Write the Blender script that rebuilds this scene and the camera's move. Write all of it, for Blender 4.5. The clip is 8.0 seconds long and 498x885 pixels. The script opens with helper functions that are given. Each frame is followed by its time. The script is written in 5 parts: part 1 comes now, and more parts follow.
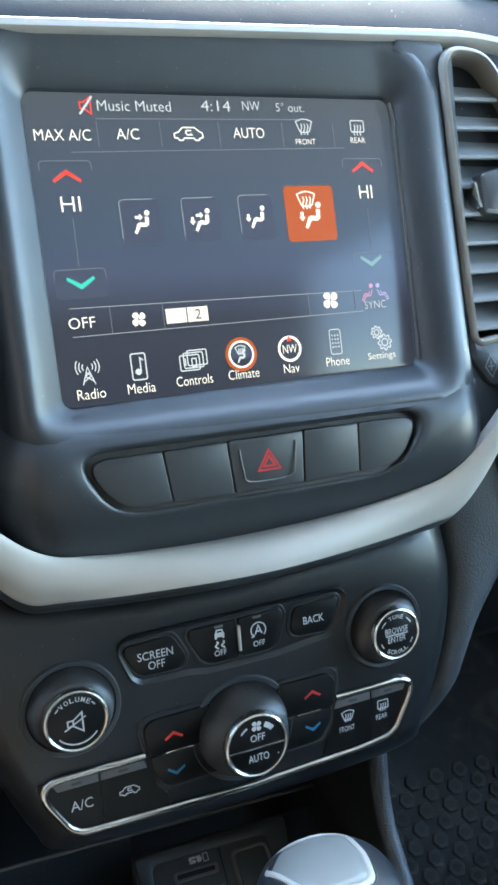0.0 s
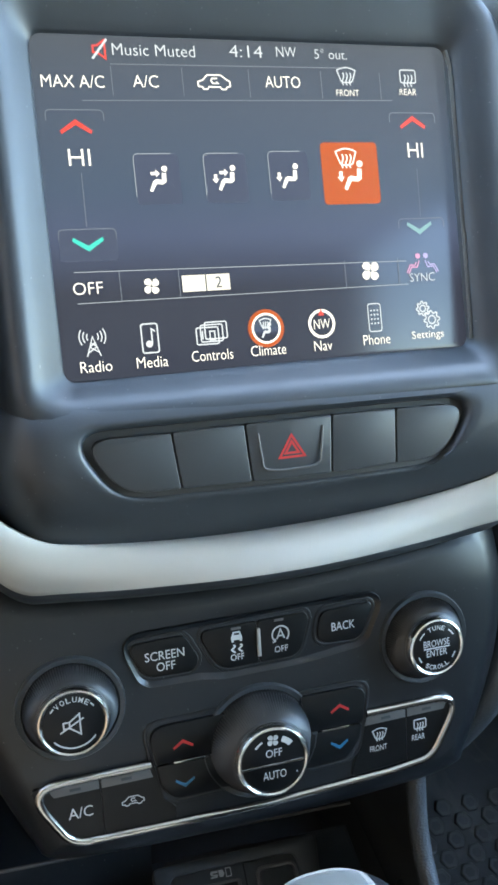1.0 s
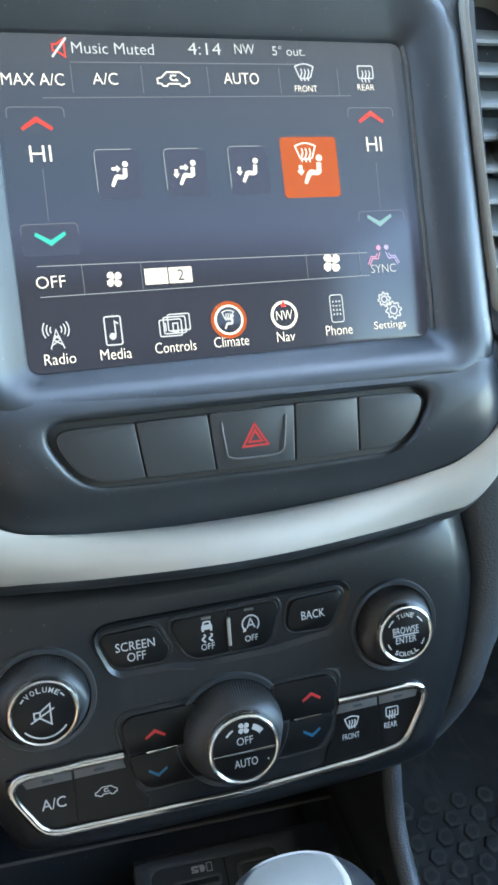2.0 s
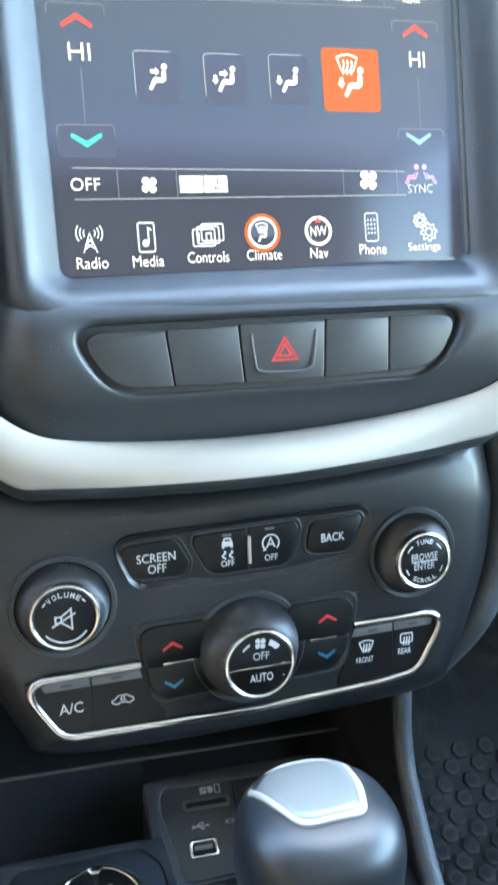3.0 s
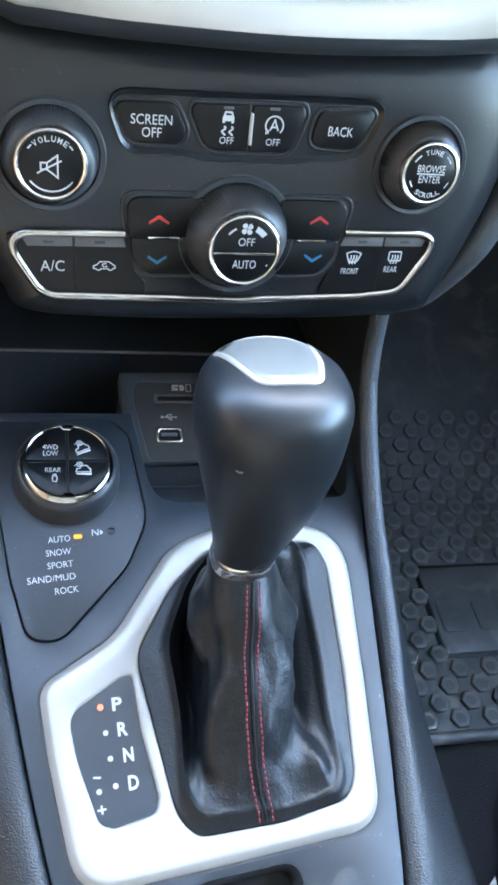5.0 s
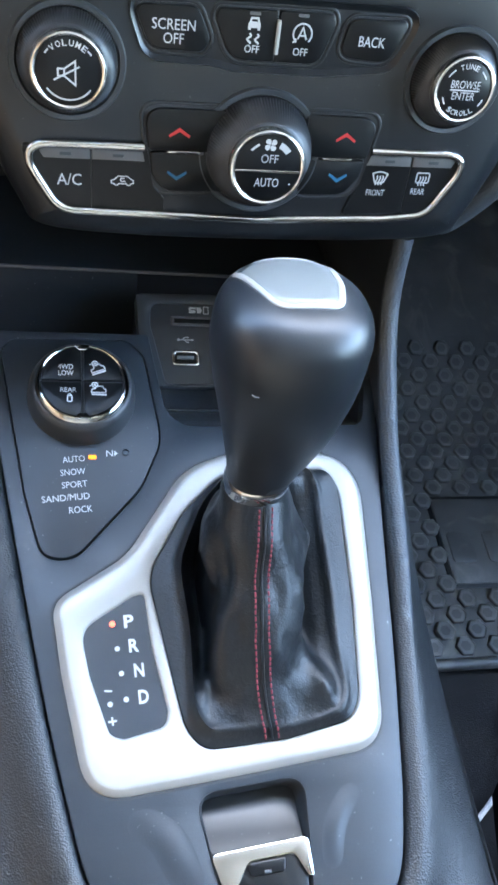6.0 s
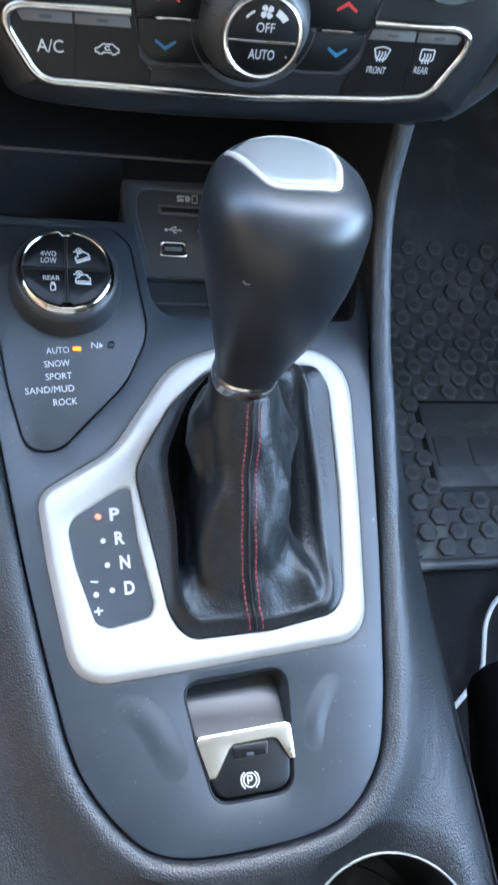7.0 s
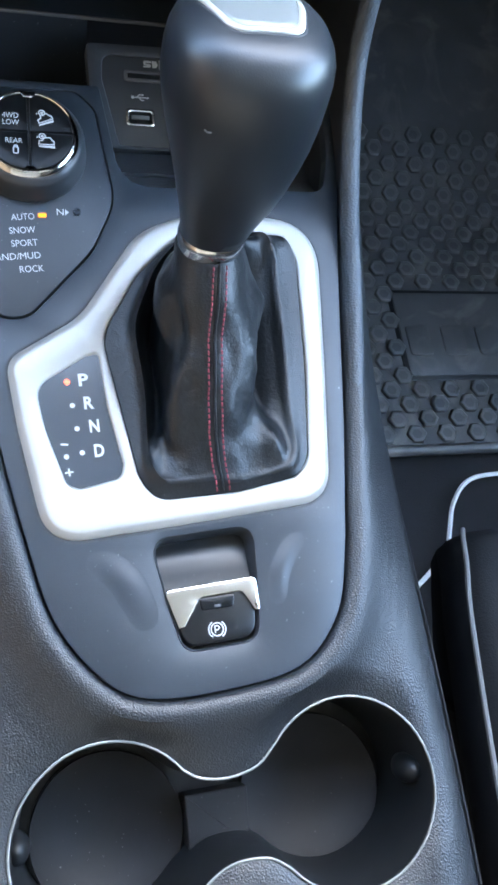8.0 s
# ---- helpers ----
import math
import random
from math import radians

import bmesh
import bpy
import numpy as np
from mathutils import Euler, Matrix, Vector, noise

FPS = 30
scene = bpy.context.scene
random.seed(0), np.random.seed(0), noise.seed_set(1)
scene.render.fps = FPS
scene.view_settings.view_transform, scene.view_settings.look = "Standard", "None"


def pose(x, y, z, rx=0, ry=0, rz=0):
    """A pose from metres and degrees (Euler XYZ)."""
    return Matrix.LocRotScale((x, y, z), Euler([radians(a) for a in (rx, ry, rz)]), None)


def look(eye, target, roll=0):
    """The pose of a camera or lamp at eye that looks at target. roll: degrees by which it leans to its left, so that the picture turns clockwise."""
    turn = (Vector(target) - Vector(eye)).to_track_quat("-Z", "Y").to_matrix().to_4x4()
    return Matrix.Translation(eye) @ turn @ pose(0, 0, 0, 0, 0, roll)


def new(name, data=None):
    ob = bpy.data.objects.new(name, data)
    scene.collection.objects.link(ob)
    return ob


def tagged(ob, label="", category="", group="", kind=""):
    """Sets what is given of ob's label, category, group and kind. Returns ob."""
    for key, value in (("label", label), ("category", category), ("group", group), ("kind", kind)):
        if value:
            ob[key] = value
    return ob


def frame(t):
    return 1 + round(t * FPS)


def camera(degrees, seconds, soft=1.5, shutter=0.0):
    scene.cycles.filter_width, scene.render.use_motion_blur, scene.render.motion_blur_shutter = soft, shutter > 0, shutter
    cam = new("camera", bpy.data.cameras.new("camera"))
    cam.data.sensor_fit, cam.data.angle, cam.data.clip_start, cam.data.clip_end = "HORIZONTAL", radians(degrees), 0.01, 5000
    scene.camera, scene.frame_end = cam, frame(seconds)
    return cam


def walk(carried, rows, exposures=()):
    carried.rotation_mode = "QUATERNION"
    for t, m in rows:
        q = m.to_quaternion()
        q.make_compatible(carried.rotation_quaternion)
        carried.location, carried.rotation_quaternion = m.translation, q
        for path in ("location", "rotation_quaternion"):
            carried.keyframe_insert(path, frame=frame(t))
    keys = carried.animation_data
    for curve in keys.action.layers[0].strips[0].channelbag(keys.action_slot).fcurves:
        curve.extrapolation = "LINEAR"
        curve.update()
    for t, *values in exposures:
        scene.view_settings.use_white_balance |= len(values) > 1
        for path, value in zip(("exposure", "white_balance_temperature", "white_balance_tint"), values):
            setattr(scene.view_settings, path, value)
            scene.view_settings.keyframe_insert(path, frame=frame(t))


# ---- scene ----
cam = camera(33.6, 8.0, soft=2.9, shutter=0.2)
PATH = [
    (0, (-0.133, 0.048, 0.885), (0.567, 1.76, 0.124), 2.60),
    (0.2, (-0.1267, 0.0509, 0.8818), (0.5622, 1.7643, 0.117), 2.40),
    (0.5, (-0.114, 0.053, 0.878), (0.5, 1.794, 0.109), 2.40),
    (0.8, (-0.0993, 0.0638, 0.8731), (0.4454, 1.8211, 0.0948), 2.06),
    (1, (-0.099, 0.07, 0.867), (0.419, 1.839, 0.092), 2.20),
    (1.2, (-0.094, 0.069, 0.863), (0.445, 1.845, 0.118), 2.10),
    (2.3, (-0.089, 0.058, 0.861), (0.44, 1.828, 0.096), 1.40),
    (2.5, (-0.092, 0.06, 0.857), (0.445, 1.824, 0.084), 1.80),
    (3, (-0.097, 0.054, 0.843), (0.405, 1.801, 0.007), 3.40),
    (3.2, (-0.0985, 0.0493, 0.8364), (0.4248, 1.7103, -0.1339), 5.34),
    (3.5, (-0.091, 0.042, 0.824), (0.405, 1.6, -0.328), 8.10),
    (3.7, (-0.0902, 0.0358, 0.8223), (0.4177, 1.5411, -0.3917), 9.21),
    (4, (-0.087, 0.027, 0.819), (0.417, 1.499, -0.438), 10.30),
    (4.5, (-0.091, 0.027, 0.818), (0.404, 1.426, -0.523), 13.00),
    (5, (-0.092, 0.032, 0.807), (0.389, 1.332, -0.634), 14.70),
    (5.2, (-0.0915, 0.0344, 0.8086), (0.3756, 1.2967, -0.6678), 15.01),
    (6.3, (-0.0915, 0.0331, 0.8014), (0.3521, 1.163, -0.7867), 17.50),
    (6.5, (-0.093, 0.034, 0.8), (0.365, 1.13, -0.81), 18.50),
    (6.8, (-0.0896, 0.0338, 0.799), (0.3648, 1.0725, -0.8478), 19.67),
    (7, (-0.091, 0.033, 0.795), (0.387, 1.007, -0.884), 22.00),
    (7.2, (-0.086, 0.0309, 0.7927), (0.3773, 0.9506, -0.9182), 22.72),
    (7.5, (-0.085, 0.023, 0.788), (0.406, 0.864, -0.959), 25.70),
    (8, (-0.087, 0.011, 0.793), (0.433, 0.783, -0.977), 28.70),
]
walk(cam, [(t, look(eye, target, roll)) for t, eye, target, roll in PATH], exposures=[(0, 4.88, 6550, -2), (0.5, 4.86, 6600, -1), (1.0, 5.08, 6800, 0), (2.3, 5.15, 6700, -1), (3.0, 5.75, 6750, -1), (3.5, 5.75, 6650, -2), (4.5, 5.78, 6800, 2), (6.5, 5.68, 6850, 4), (8.0, 5.70, 6850, 4)])

# ---- world and light ----
sky = bpy.data.worlds.new("sky")
scene.world = sky
sky.use_nodes = True
sky_tree = sky.node_tree
sky_tree.nodes.clear()
sky_out = sky_tree.nodes.new("ShaderNodeOutputWorld")
sky_bg = sky_tree.nodes.new("ShaderNodeBackground")
sky_tex = sky_tree.nodes.new("ShaderNodeTexSky")
sky_tex.sky_type = "NISHITA"
sky_tex.sun_disc = False
sky_tex.sun_elevation = radians(40)
sky_tex.sun_rotation = radians(22)
sky_bg.inputs["Strength"].default_value = 0.15
sky_tree.links.new(sky_tex.outputs[0], sky_bg.inputs["Color"])
sky_tree.links.new(sky_bg.outputs[0], sky_out.inputs["Surface"])

sun = new("sun", bpy.data.lights.new("sun", "SUN"))
sun.data.energy = 1.2
sun.data.angle = radians(12)
sun.data.color = (1.0, 0.95, 0.88)
sun.matrix_world = look((0.375, 0.927, 0.839), (0, 0, 0))


# ---- materials ----
def nodes_of(name):
    m = bpy.data.materials.new(name)
    m.use_nodes = True
    return m, m.node_tree, m.node_tree.nodes["Principled BSDF"]


def surface(name, base, rough, metal=0.0, vary=0.15, scale=60.0, grain=0.0, grain_scale=900.0, wear=0.08, speck=0.0, cells=False, crease=0.0, spec=0.5, smear=0.0):
    """A worn surface: broad and fine variation of colour and gloss, and a fine relief."""
    m, tree, bsdf = nodes_of(name)
    n, link = tree.nodes, tree.links.new
    coord = n.new("ShaderNodeTexCoord")
    broad = n.new("ShaderNodeTexNoise")
    broad.inputs["Scale"].default_value = scale
    broad.inputs["Detail"].default_value = 5
    link(coord.outputs["Object"], broad.inputs["Vector"])
    mix = n.new("ShaderNodeMix")
    mix.data_type = "RGBA"
    mix.inputs["A"].default_value = (*[c * (1 - vary) for c in base], 1)
    mix.inputs["B"].default_value = (*[min(1, c * (1 + vary)) for c in base], 1)
    link(broad.outputs["Fac"], mix.inputs["Factor"])
    colour = mix.outputs["Result"]
    if speck:
        dots = n.new("ShaderNodeTexNoise")
        dots.inputs["Scale"].default_value = 700
        dots.inputs["Detail"].default_value = 1
        link(coord.outputs["Object"], dots.inputs["Vector"])
        pick = n.new("ShaderNodeMapRange")
        pick.inputs["From Min"].default_value = 0.76
        pick.inputs["From Max"].default_value = 0.80
        pick.inputs["To Max"].default_value = speck
        link(dots.outputs["Fac"], pick.inputs["Value"])
        dust = n.new("ShaderNodeMix")
        dust.data_type = "RGBA"
        dust.inputs["B"].default_value = (0.45, 0.45, 0.44, 1)
        link(colour, dust.inputs["A"])
        link(pick.outputs["Result"], dust.inputs["Factor"])
        colour = dust.outputs["Result"]
    if smear:
        trail = n.new("ShaderNodeTexNoise")
        trail.inputs["Scale"].default_value = 16
        trail.inputs["Detail"].default_value = 7
        trail.inputs["Distortion"].default_value = 1.6
        link(coord.outputs["Object"], trail.inputs["Vector"])
        where = n.new("ShaderNodeMapRange")
        where.inputs["From Min"].default_value = 0.52
        where.inputs["From Max"].default_value = 0.74
        where.inputs["To Max"].default_value = smear
        link(trail.outputs["Fac"], where.inputs["Value"])
        mud = n.new("ShaderNodeMix")
        mud.data_type = "RGBA"
        mud.inputs["B"].default_value = (0.24, 0.235, 0.22, 1)
        link(colour, mud.inputs["A"])
        link(where.outputs["Result"], mud.inputs["Factor"])
        colour = mud.outputs["Result"]
    link(colour, bsdf.inputs["Base Color"])
    fine = n.new("ShaderNodeTexNoise")
    fine.inputs["Scale"].default_value = scale * 0.35
    fine.inputs["Detail"].default_value = 8
    link(coord.outputs["Object"], fine.inputs["Vector"])
    gloss = n.new("ShaderNodeMapRange")
    gloss.inputs["To Min"].default_value = max(0.02, rough - wear)
    gloss.inputs["To Max"].default_value = min(1, rough + wear)
    link(fine.outputs["Fac"], gloss.inputs["Value"])
    link(gloss.outputs["Result"], bsdf.inputs["Roughness"])
    bsdf.inputs["Metallic"].default_value = metal
    bsdf.inputs["Specular IOR Level"].default_value = spec
    if grain:
        if cells:
            relief = n.new("ShaderNodeTexVoronoi")
            relief.feature = "SMOOTH_F1"
            height = relief.outputs["Distance"]
        else:
            relief = n.new("ShaderNodeTexNoise")
            relief.inputs["Detail"].default_value = 3
            height = relief.outputs["Fac"]
        relief.inputs["Scale"].default_value = grain_scale
        link(coord.outputs["Object"], relief.inputs["Vector"])
        bump = n.new("ShaderNodeBump")
        bump.inputs["Strength"].default_value = grain
        bump.inputs["Distance"].default_value = 0.0006
        link(height, bump.inputs["Height"])
        if crease:
            folds = n.new("ShaderNodeTexNoise")
            folds.inputs["Scale"].default_value = 330
            folds.inputs["Detail"].default_value = 5
            folds.inputs["Distortion"].default_value = 0.7
            stretch = n.new("ShaderNodeMapping")
            stretch.inputs["Scale"].default_value = (1.0, 1.0, 1.0)
            link(coord.outputs["Object"], stretch.inputs["Vector"])
            link(stretch.outputs["Vector"], folds.inputs["Vector"])
            deep = n.new("ShaderNodeBump")
            deep.inputs["Strength"].default_value = crease
            deep.inputs["Distance"].default_value = 0.004
            link(folds.outputs["Fac"], deep.inputs["Height"])
            link(deep.outputs["Normal"], bump.inputs["Normal"])
        link(bump.outputs["Normal"], bsdf.inputs["Normal"])
    return m


def glowing(name, colour, strength):
    m, tree, bsdf = nodes_of(name)
    bsdf.inputs["Base Color"].default_value = (0.01, 0.01, 0.012, 1)
    bsdf.inputs["Roughness"].default_value = 0.3
    bsdf.inputs["Specular IOR Level"].default_value = 0.2
    bsdf.inputs["Emission Color"].default_value = (*colour, 1)
    bsdf.inputs["Emission Strength"].default_value = strength * 0.21
    return m


SATIN = surface("satin_black_plastic", (0.0145, 0.0198, 0.0265), 0.42, vary=0.2, grain=0.08, grain_scale=1600, speck=0.25)
BEZEL = surface("soft_black_bezel_plastic", (0.027, 0.0325, 0.040), 0.40, vary=0.2, grain=0.05, grain_scale=1800, speck=0.18)
FASCIA = surface("black_fascia_plastic", (0.0080, 0.0097, 0.012), 0.34, vary=0.2, spec=0.5, grain=0.05, grain_scale=1800, speck=0.12)
BUTTON = surface("black_button_plastic", (0.0050, 0.0056, 0.0064), 0.32, vary=0.15, spec=0.26, grain=0.04, grain_scale=2000)
SWITCH = surface("dark_grey_switch_plastic", (0.034, 0.038, 0.043), 0.43, vary=0.15, grain=0.05, grain_scale=2000)
KNURL = surface("ribbed_grey_black_plastic", (0.026, 0.0285, 0.032), 0.42, vary=0.15)
LIP = surface("beige_grey_satin_paint", (0.20, 0.188, 0.165), 0.45, metal=0.2, vary=0.05)
SLAT = surface("grey_vent_plastic", (0.13, 0.14, 0.15), 0.5, vary=0.15)
STRIP = surface("grey_lamp_strip_plastic", (0.085, 0.083, 0.082), 0.45)
RECESS = surface("dark_recess_plastic", (0.017, 0.0195, 0.023), 0.5, vary=0.2, spec=0.4)
GRAIN = surface("grained_black_plastic", (0.042, 0.049, 0.058), 0.47, vary=0.25, grain=0.5, grain_scale=1000, cells=True)
DECK_SKIN = surface("pebbled_black_plastic", (0.008, 0.0098, 0.0122), 0.40, vary=0.25, spec=0.5, grain=0.52, grain_scale=1400, cells=True)
SIDE = surface("matt_grained_plastic", (0.010, 0.0105, 0.0115), 0.55, vary=0.2, grain=0.10, grain_scale=1500, cells=True, spec=0.3)
# Stud rubber paled by dust and by a painted rim highlight.
STUD = surface("dust_worn_highlight_rubber", (0.10, 0.104, 0.108), 0.3, vary=0.6, scale=30, smear=0.35, grain=0.2, grain_scale=500, wear=0.12)
CUP_RUBBER = surface("dark_cup_rubber", (0.009, 0.009, 0.010), 0.6, vary=0.25, spec=0.25, speck=0.3)
PIT = surface("matt_black_plastic", (0.020, 0.021, 0.023), 0.6, vary=0.2)
GLOSS = surface("gloss_black_plastic", (0.030, 0.036, 0.044), 0.20, wear=0.05, vary=0.2)
SILVER = surface("satin_silver_paint", (0.35, 0.337, 0.312), 0.38, metal=0.18, vary=0.04, grain=0.03, grain_scale=2500, wear=0.05)
# Lighter copy of SILVER: the bar's missing light is put into its colour.
BAR_SILVER = surface("lightened_satin_silver_paint", (0.43, 0.42, 0.40), 0.36, metal=0.2, vary=0.04, grain=0.03, grain_scale=2500, wear=0.05)
BRIGHT = surface("satin_chrome", (0.78, 0.77, 0.75), 0.20, metal=1.0, vary=0.03, wear=0.05)
CHROME = surface("polished_chrome", (0.50, 0.495, 0.485), 0.13, metal=1.0, vary=0.03, wear=0.05)
LEATHER = surface("black_leather", (0.0070, 0.0085, 0.0105), 0.40, vary=0.3, spec=0.38, grain=0.18, grain_scale=1500, cells=True, wear=0.08, crease=0.13)
KNOB_SKIN = surface("smooth_dark_leather", (0.0115, 0.014, 0.0175), 0.37, vary=0.2, grain=0.10, grain_scale=1500, wear=0.07, spec=0.47)
RUBBER = surface("dusty_black_rubber", (0.058, 0.061, 0.064), 0.45, vary=0.5, scale=25, smear=0.45, grain=0.3, grain_scale=500, speck=0.25, wear=0.14)
CARPET = surface("black_carpet", (0.008, 0.008, 0.0095), 0.9, vary=0.4, grain=0.8, grain_scale=700)
SEAT = surface("black_seat_cloth", (0.004, 0.0045, 0.0055), 0.75, vary=0.3, spec=0.2, grain=0.5, grain_scale=800)
PIPING = surface("grey_piping", (0.10, 0.10, 0.10), 0.6)
GROUND = surface("pale_bounce_ground", (0.45, 0.45, 0.44), 0.9, vary=0.15, scale=2)
HEADLINER = surface("light_grey_headliner", (0.58, 0.58, 0.565), 0.95, vary=0.05, grain=0.3, grain_scale=700)
# Paler copy of the rim's plastic: side light put into the rail's colour.
RAIL_SKIN = surface("fine_grained_lit_plastic", (0.045, 0.052, 0.061), 0.52, vary=0.2, grain=0.55, grain_scale=1000, cells=True)
DASH_SKIN = surface("dusty_soft_dash_skin", (0.017, 0.020, 0.025), 0.68, vary=0.3, grain=0.14, grain_scale=1300, cells=True, speck=0.5, spec=0.15)
BLACK = surface("deep_black_plastic", (0.006, 0.007, 0.008), 0.45, vary=0.25, spec=0.3)
SOCKET = surface("dark_grey_socket_plastic", (0.036, 0.040, 0.044), 0.42, vary=0.15, grain=0.06, grain_scale=1500)
CABIN = surface("dark_cabin_trim", (0.10, 0.10, 0.10), 0.6, vary=0.2, grain=0.5, grain_scale=600, cells=True)
# Beige of an unseen wall, chosen to warm the light it bounces.
WARM_BOUNCE = surface("warm_beige_bounce", (0.17, 0.125, 0.09), 0.6, vary=0.15, grain=0.4, grain_scale=600, cells=True)
PRINT = surface("white_print", (0.46, 0.46, 0.46), 0.5, vary=0.03)
RED_PRINT = surface("red_print", (0.48, 0.03, 0.03), 0.4, vary=0.05)
BLUE_PRINT = surface("blue_print", (0.02, 0.13, 0.25), 0.4, vary=0.05)
RED_THREAD = surface("red_thread", (0.19, 0.022, 0.034), 0.75, vary=0.35, scale=400)
CABLE = surface("white_cable_sheath", (0.78, 0.78, 0.76), 0.4, vary=0.05)
SILVER_GREY = surface("light_grey_satin_plastic", (0.165, 0.17, 0.163), 0.40, metal=0.25, vary=0.05, wear=0.05)
AMBER = glowing("amber_lamp", (1.0, 0.28, 0.01), 0.32)
RED_LAMP = glowing("red_lamp", (1.0, 0.12, 0.08), 0.55)
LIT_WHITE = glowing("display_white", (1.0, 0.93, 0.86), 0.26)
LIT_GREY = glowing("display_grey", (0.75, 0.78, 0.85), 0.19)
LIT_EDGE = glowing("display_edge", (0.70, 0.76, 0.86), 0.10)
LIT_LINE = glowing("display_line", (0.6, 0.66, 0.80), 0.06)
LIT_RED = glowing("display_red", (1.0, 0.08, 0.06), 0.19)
LIT_TEAL = glowing("display_teal", (0.10, 0.85, 0.70), 0.16)
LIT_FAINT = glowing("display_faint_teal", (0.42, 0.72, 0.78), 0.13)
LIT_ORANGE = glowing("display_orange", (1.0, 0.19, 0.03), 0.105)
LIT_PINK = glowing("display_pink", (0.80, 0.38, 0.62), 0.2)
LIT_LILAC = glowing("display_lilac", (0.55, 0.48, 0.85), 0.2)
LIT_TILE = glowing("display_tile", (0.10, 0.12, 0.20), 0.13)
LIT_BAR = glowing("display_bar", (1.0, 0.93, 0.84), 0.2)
DISPLAY = glowing("display_glass", (0.16, 0.17, 0.28), 0.072)
DISPLAY.node_tree.nodes["Principled BSDF"].inputs["Roughness"].default_value = 0.18
# Page background glow; reflected glare is painted in, strongest at the top.
page = DISPLAY.node_tree.nodes.new("ShaderNodeTexCoord")
page_split = DISPLAY.node_tree.nodes.new("ShaderNodeSeparateXYZ")
page_glare_ramp = DISPLAY.node_tree.nodes.new("ShaderNodeValToRGB")
page_glare_ramp.color_ramp.elements[0].color = (0.10, 0.11, 0.17, 1)
page_glare_ramp.color_ramp.elements[1].color = (0.22, 0.25, 0.31, 1)
for where, tone in ((0.26, (0.10, 0.11, 0.17, 1)), (0.42, (0.20, 0.25, 0.44, 1)), (0.55, (0.18, 0.25, 0.40, 1)), (0.8, (0.20, 0.25, 0.36, 1))):
    page_glare_ramp.color_ramp.elements.new(where).color = tone
DISPLAY.node_tree.links.new(page.outputs["Generated"], page_split.inputs[0])
DISPLAY.node_tree.links.new(page_split.outputs["Z"], page_glare_ramp.inputs["Fac"])
DISPLAY.node_tree.links.new(page_glare_ramp.outputs["Color"], DISPLAY.node_tree.nodes["Principled BSDF"].inputs["Emission Color"])


# ---- mesh tools: every outline and height in millimetres of its own reference face ----
def face_matrix(o, right, up):
    r = Vector(right).normalized()
    u = Vector(up)
    u = (u - r * u.dot(r)).normalized()
    w = r.cross(u)
    m = Matrix((r, u, w)).transposed().to_4x4()
    m.translation = Vector(o)
    return m


SF = face_matrix((0, 0.3947, 0.815), (1, 0.05, 0.02), (0, 0.3892, 1))      # display face
HF = face_matrix((-0.004, 0.3512, 0.61), (1, 0.024, 0.025), (0, 0.254, 1))  # climate panel face
CF = face_matrix((0, 0.2, 0.4389), (1, 0, 0), (0, 1, 0.1658))               # console top
KF = face_matrix((0, 0.352, 0.739), (1, 0.02, 0.01), (0, 0.3, 1))           # switch bank face
UF = face_matrix((-0.01, 0.39, 0.43), (1, 0, 0), (0, 0.894, 0.447))         # socket panel face
WF = Matrix.Identity(4)


def thing(name, place, label, category, group="", kind=""):
    ob = new(name)
    ob.empty_display_size = 0.02
    ob.matrix_world = Matrix.Translation(Vector(place))
    return tagged(ob, label, category, group, kind)


def root_matrix(ob):
    return ob.matrix_basis if ob.parent is None else root_matrix(ob.parent) @ ob.matrix_basis


def part(name, bm, material, parent, label="", space=WF, sharp=38, kind=""):
    """Links a bmesh, drawn in millimetres of the reference face, as one mesh under a thing or part."""
    m = (root_matrix(parent).inverted() if parent else WF) @ space @ Matrix.Scale(0.001, 4)
    bmesh.ops.recalc_face_normals(bm, faces=bm.faces[:])
    bm.transform(m)
    me = bpy.data.meshes.new(name)
    bm.to_mesh(me)
    bm.free()
    me.set_sharp_from_angle(angle=radians(sharp))
    me.materials.append(material)
    ob = new(name, me)
    ob.parent = parent
    return tagged(ob, label, kind=kind)


def rounded(corners, n=6):
    """An outline from corners (x, y, radius), each corner an arc."""
    out, k = [], len(corners)
    for i, (x, y, r) in enumerate(corners):
        p = Vector((x, y))
        a = Vector(corners[i - 1][:2]) - p
        b = Vector(corners[(i + 1) % k][:2]) - p
        la, lb = a.length, b.length
        a, b = a / la, b / lb
        ang = a.angle(b, pi_2)
        cut = min(r / max(math.tan(ang / 2), 0.02), la * 0.48, lb * 0.48)
        if r <= 0 or cut < 0.05 or ang > 3.1:
            out.append((x, y))
            continue
        s, e = p + a * cut, p + b * cut
        for j in range(n + 1):
            t = j / n
            q = s * (1 - t) ** 2 + p * 2 * t * (1 - t) + e * t * t
            out.append((q.x, q.y))
    return out


pi_2 = math.pi / 2


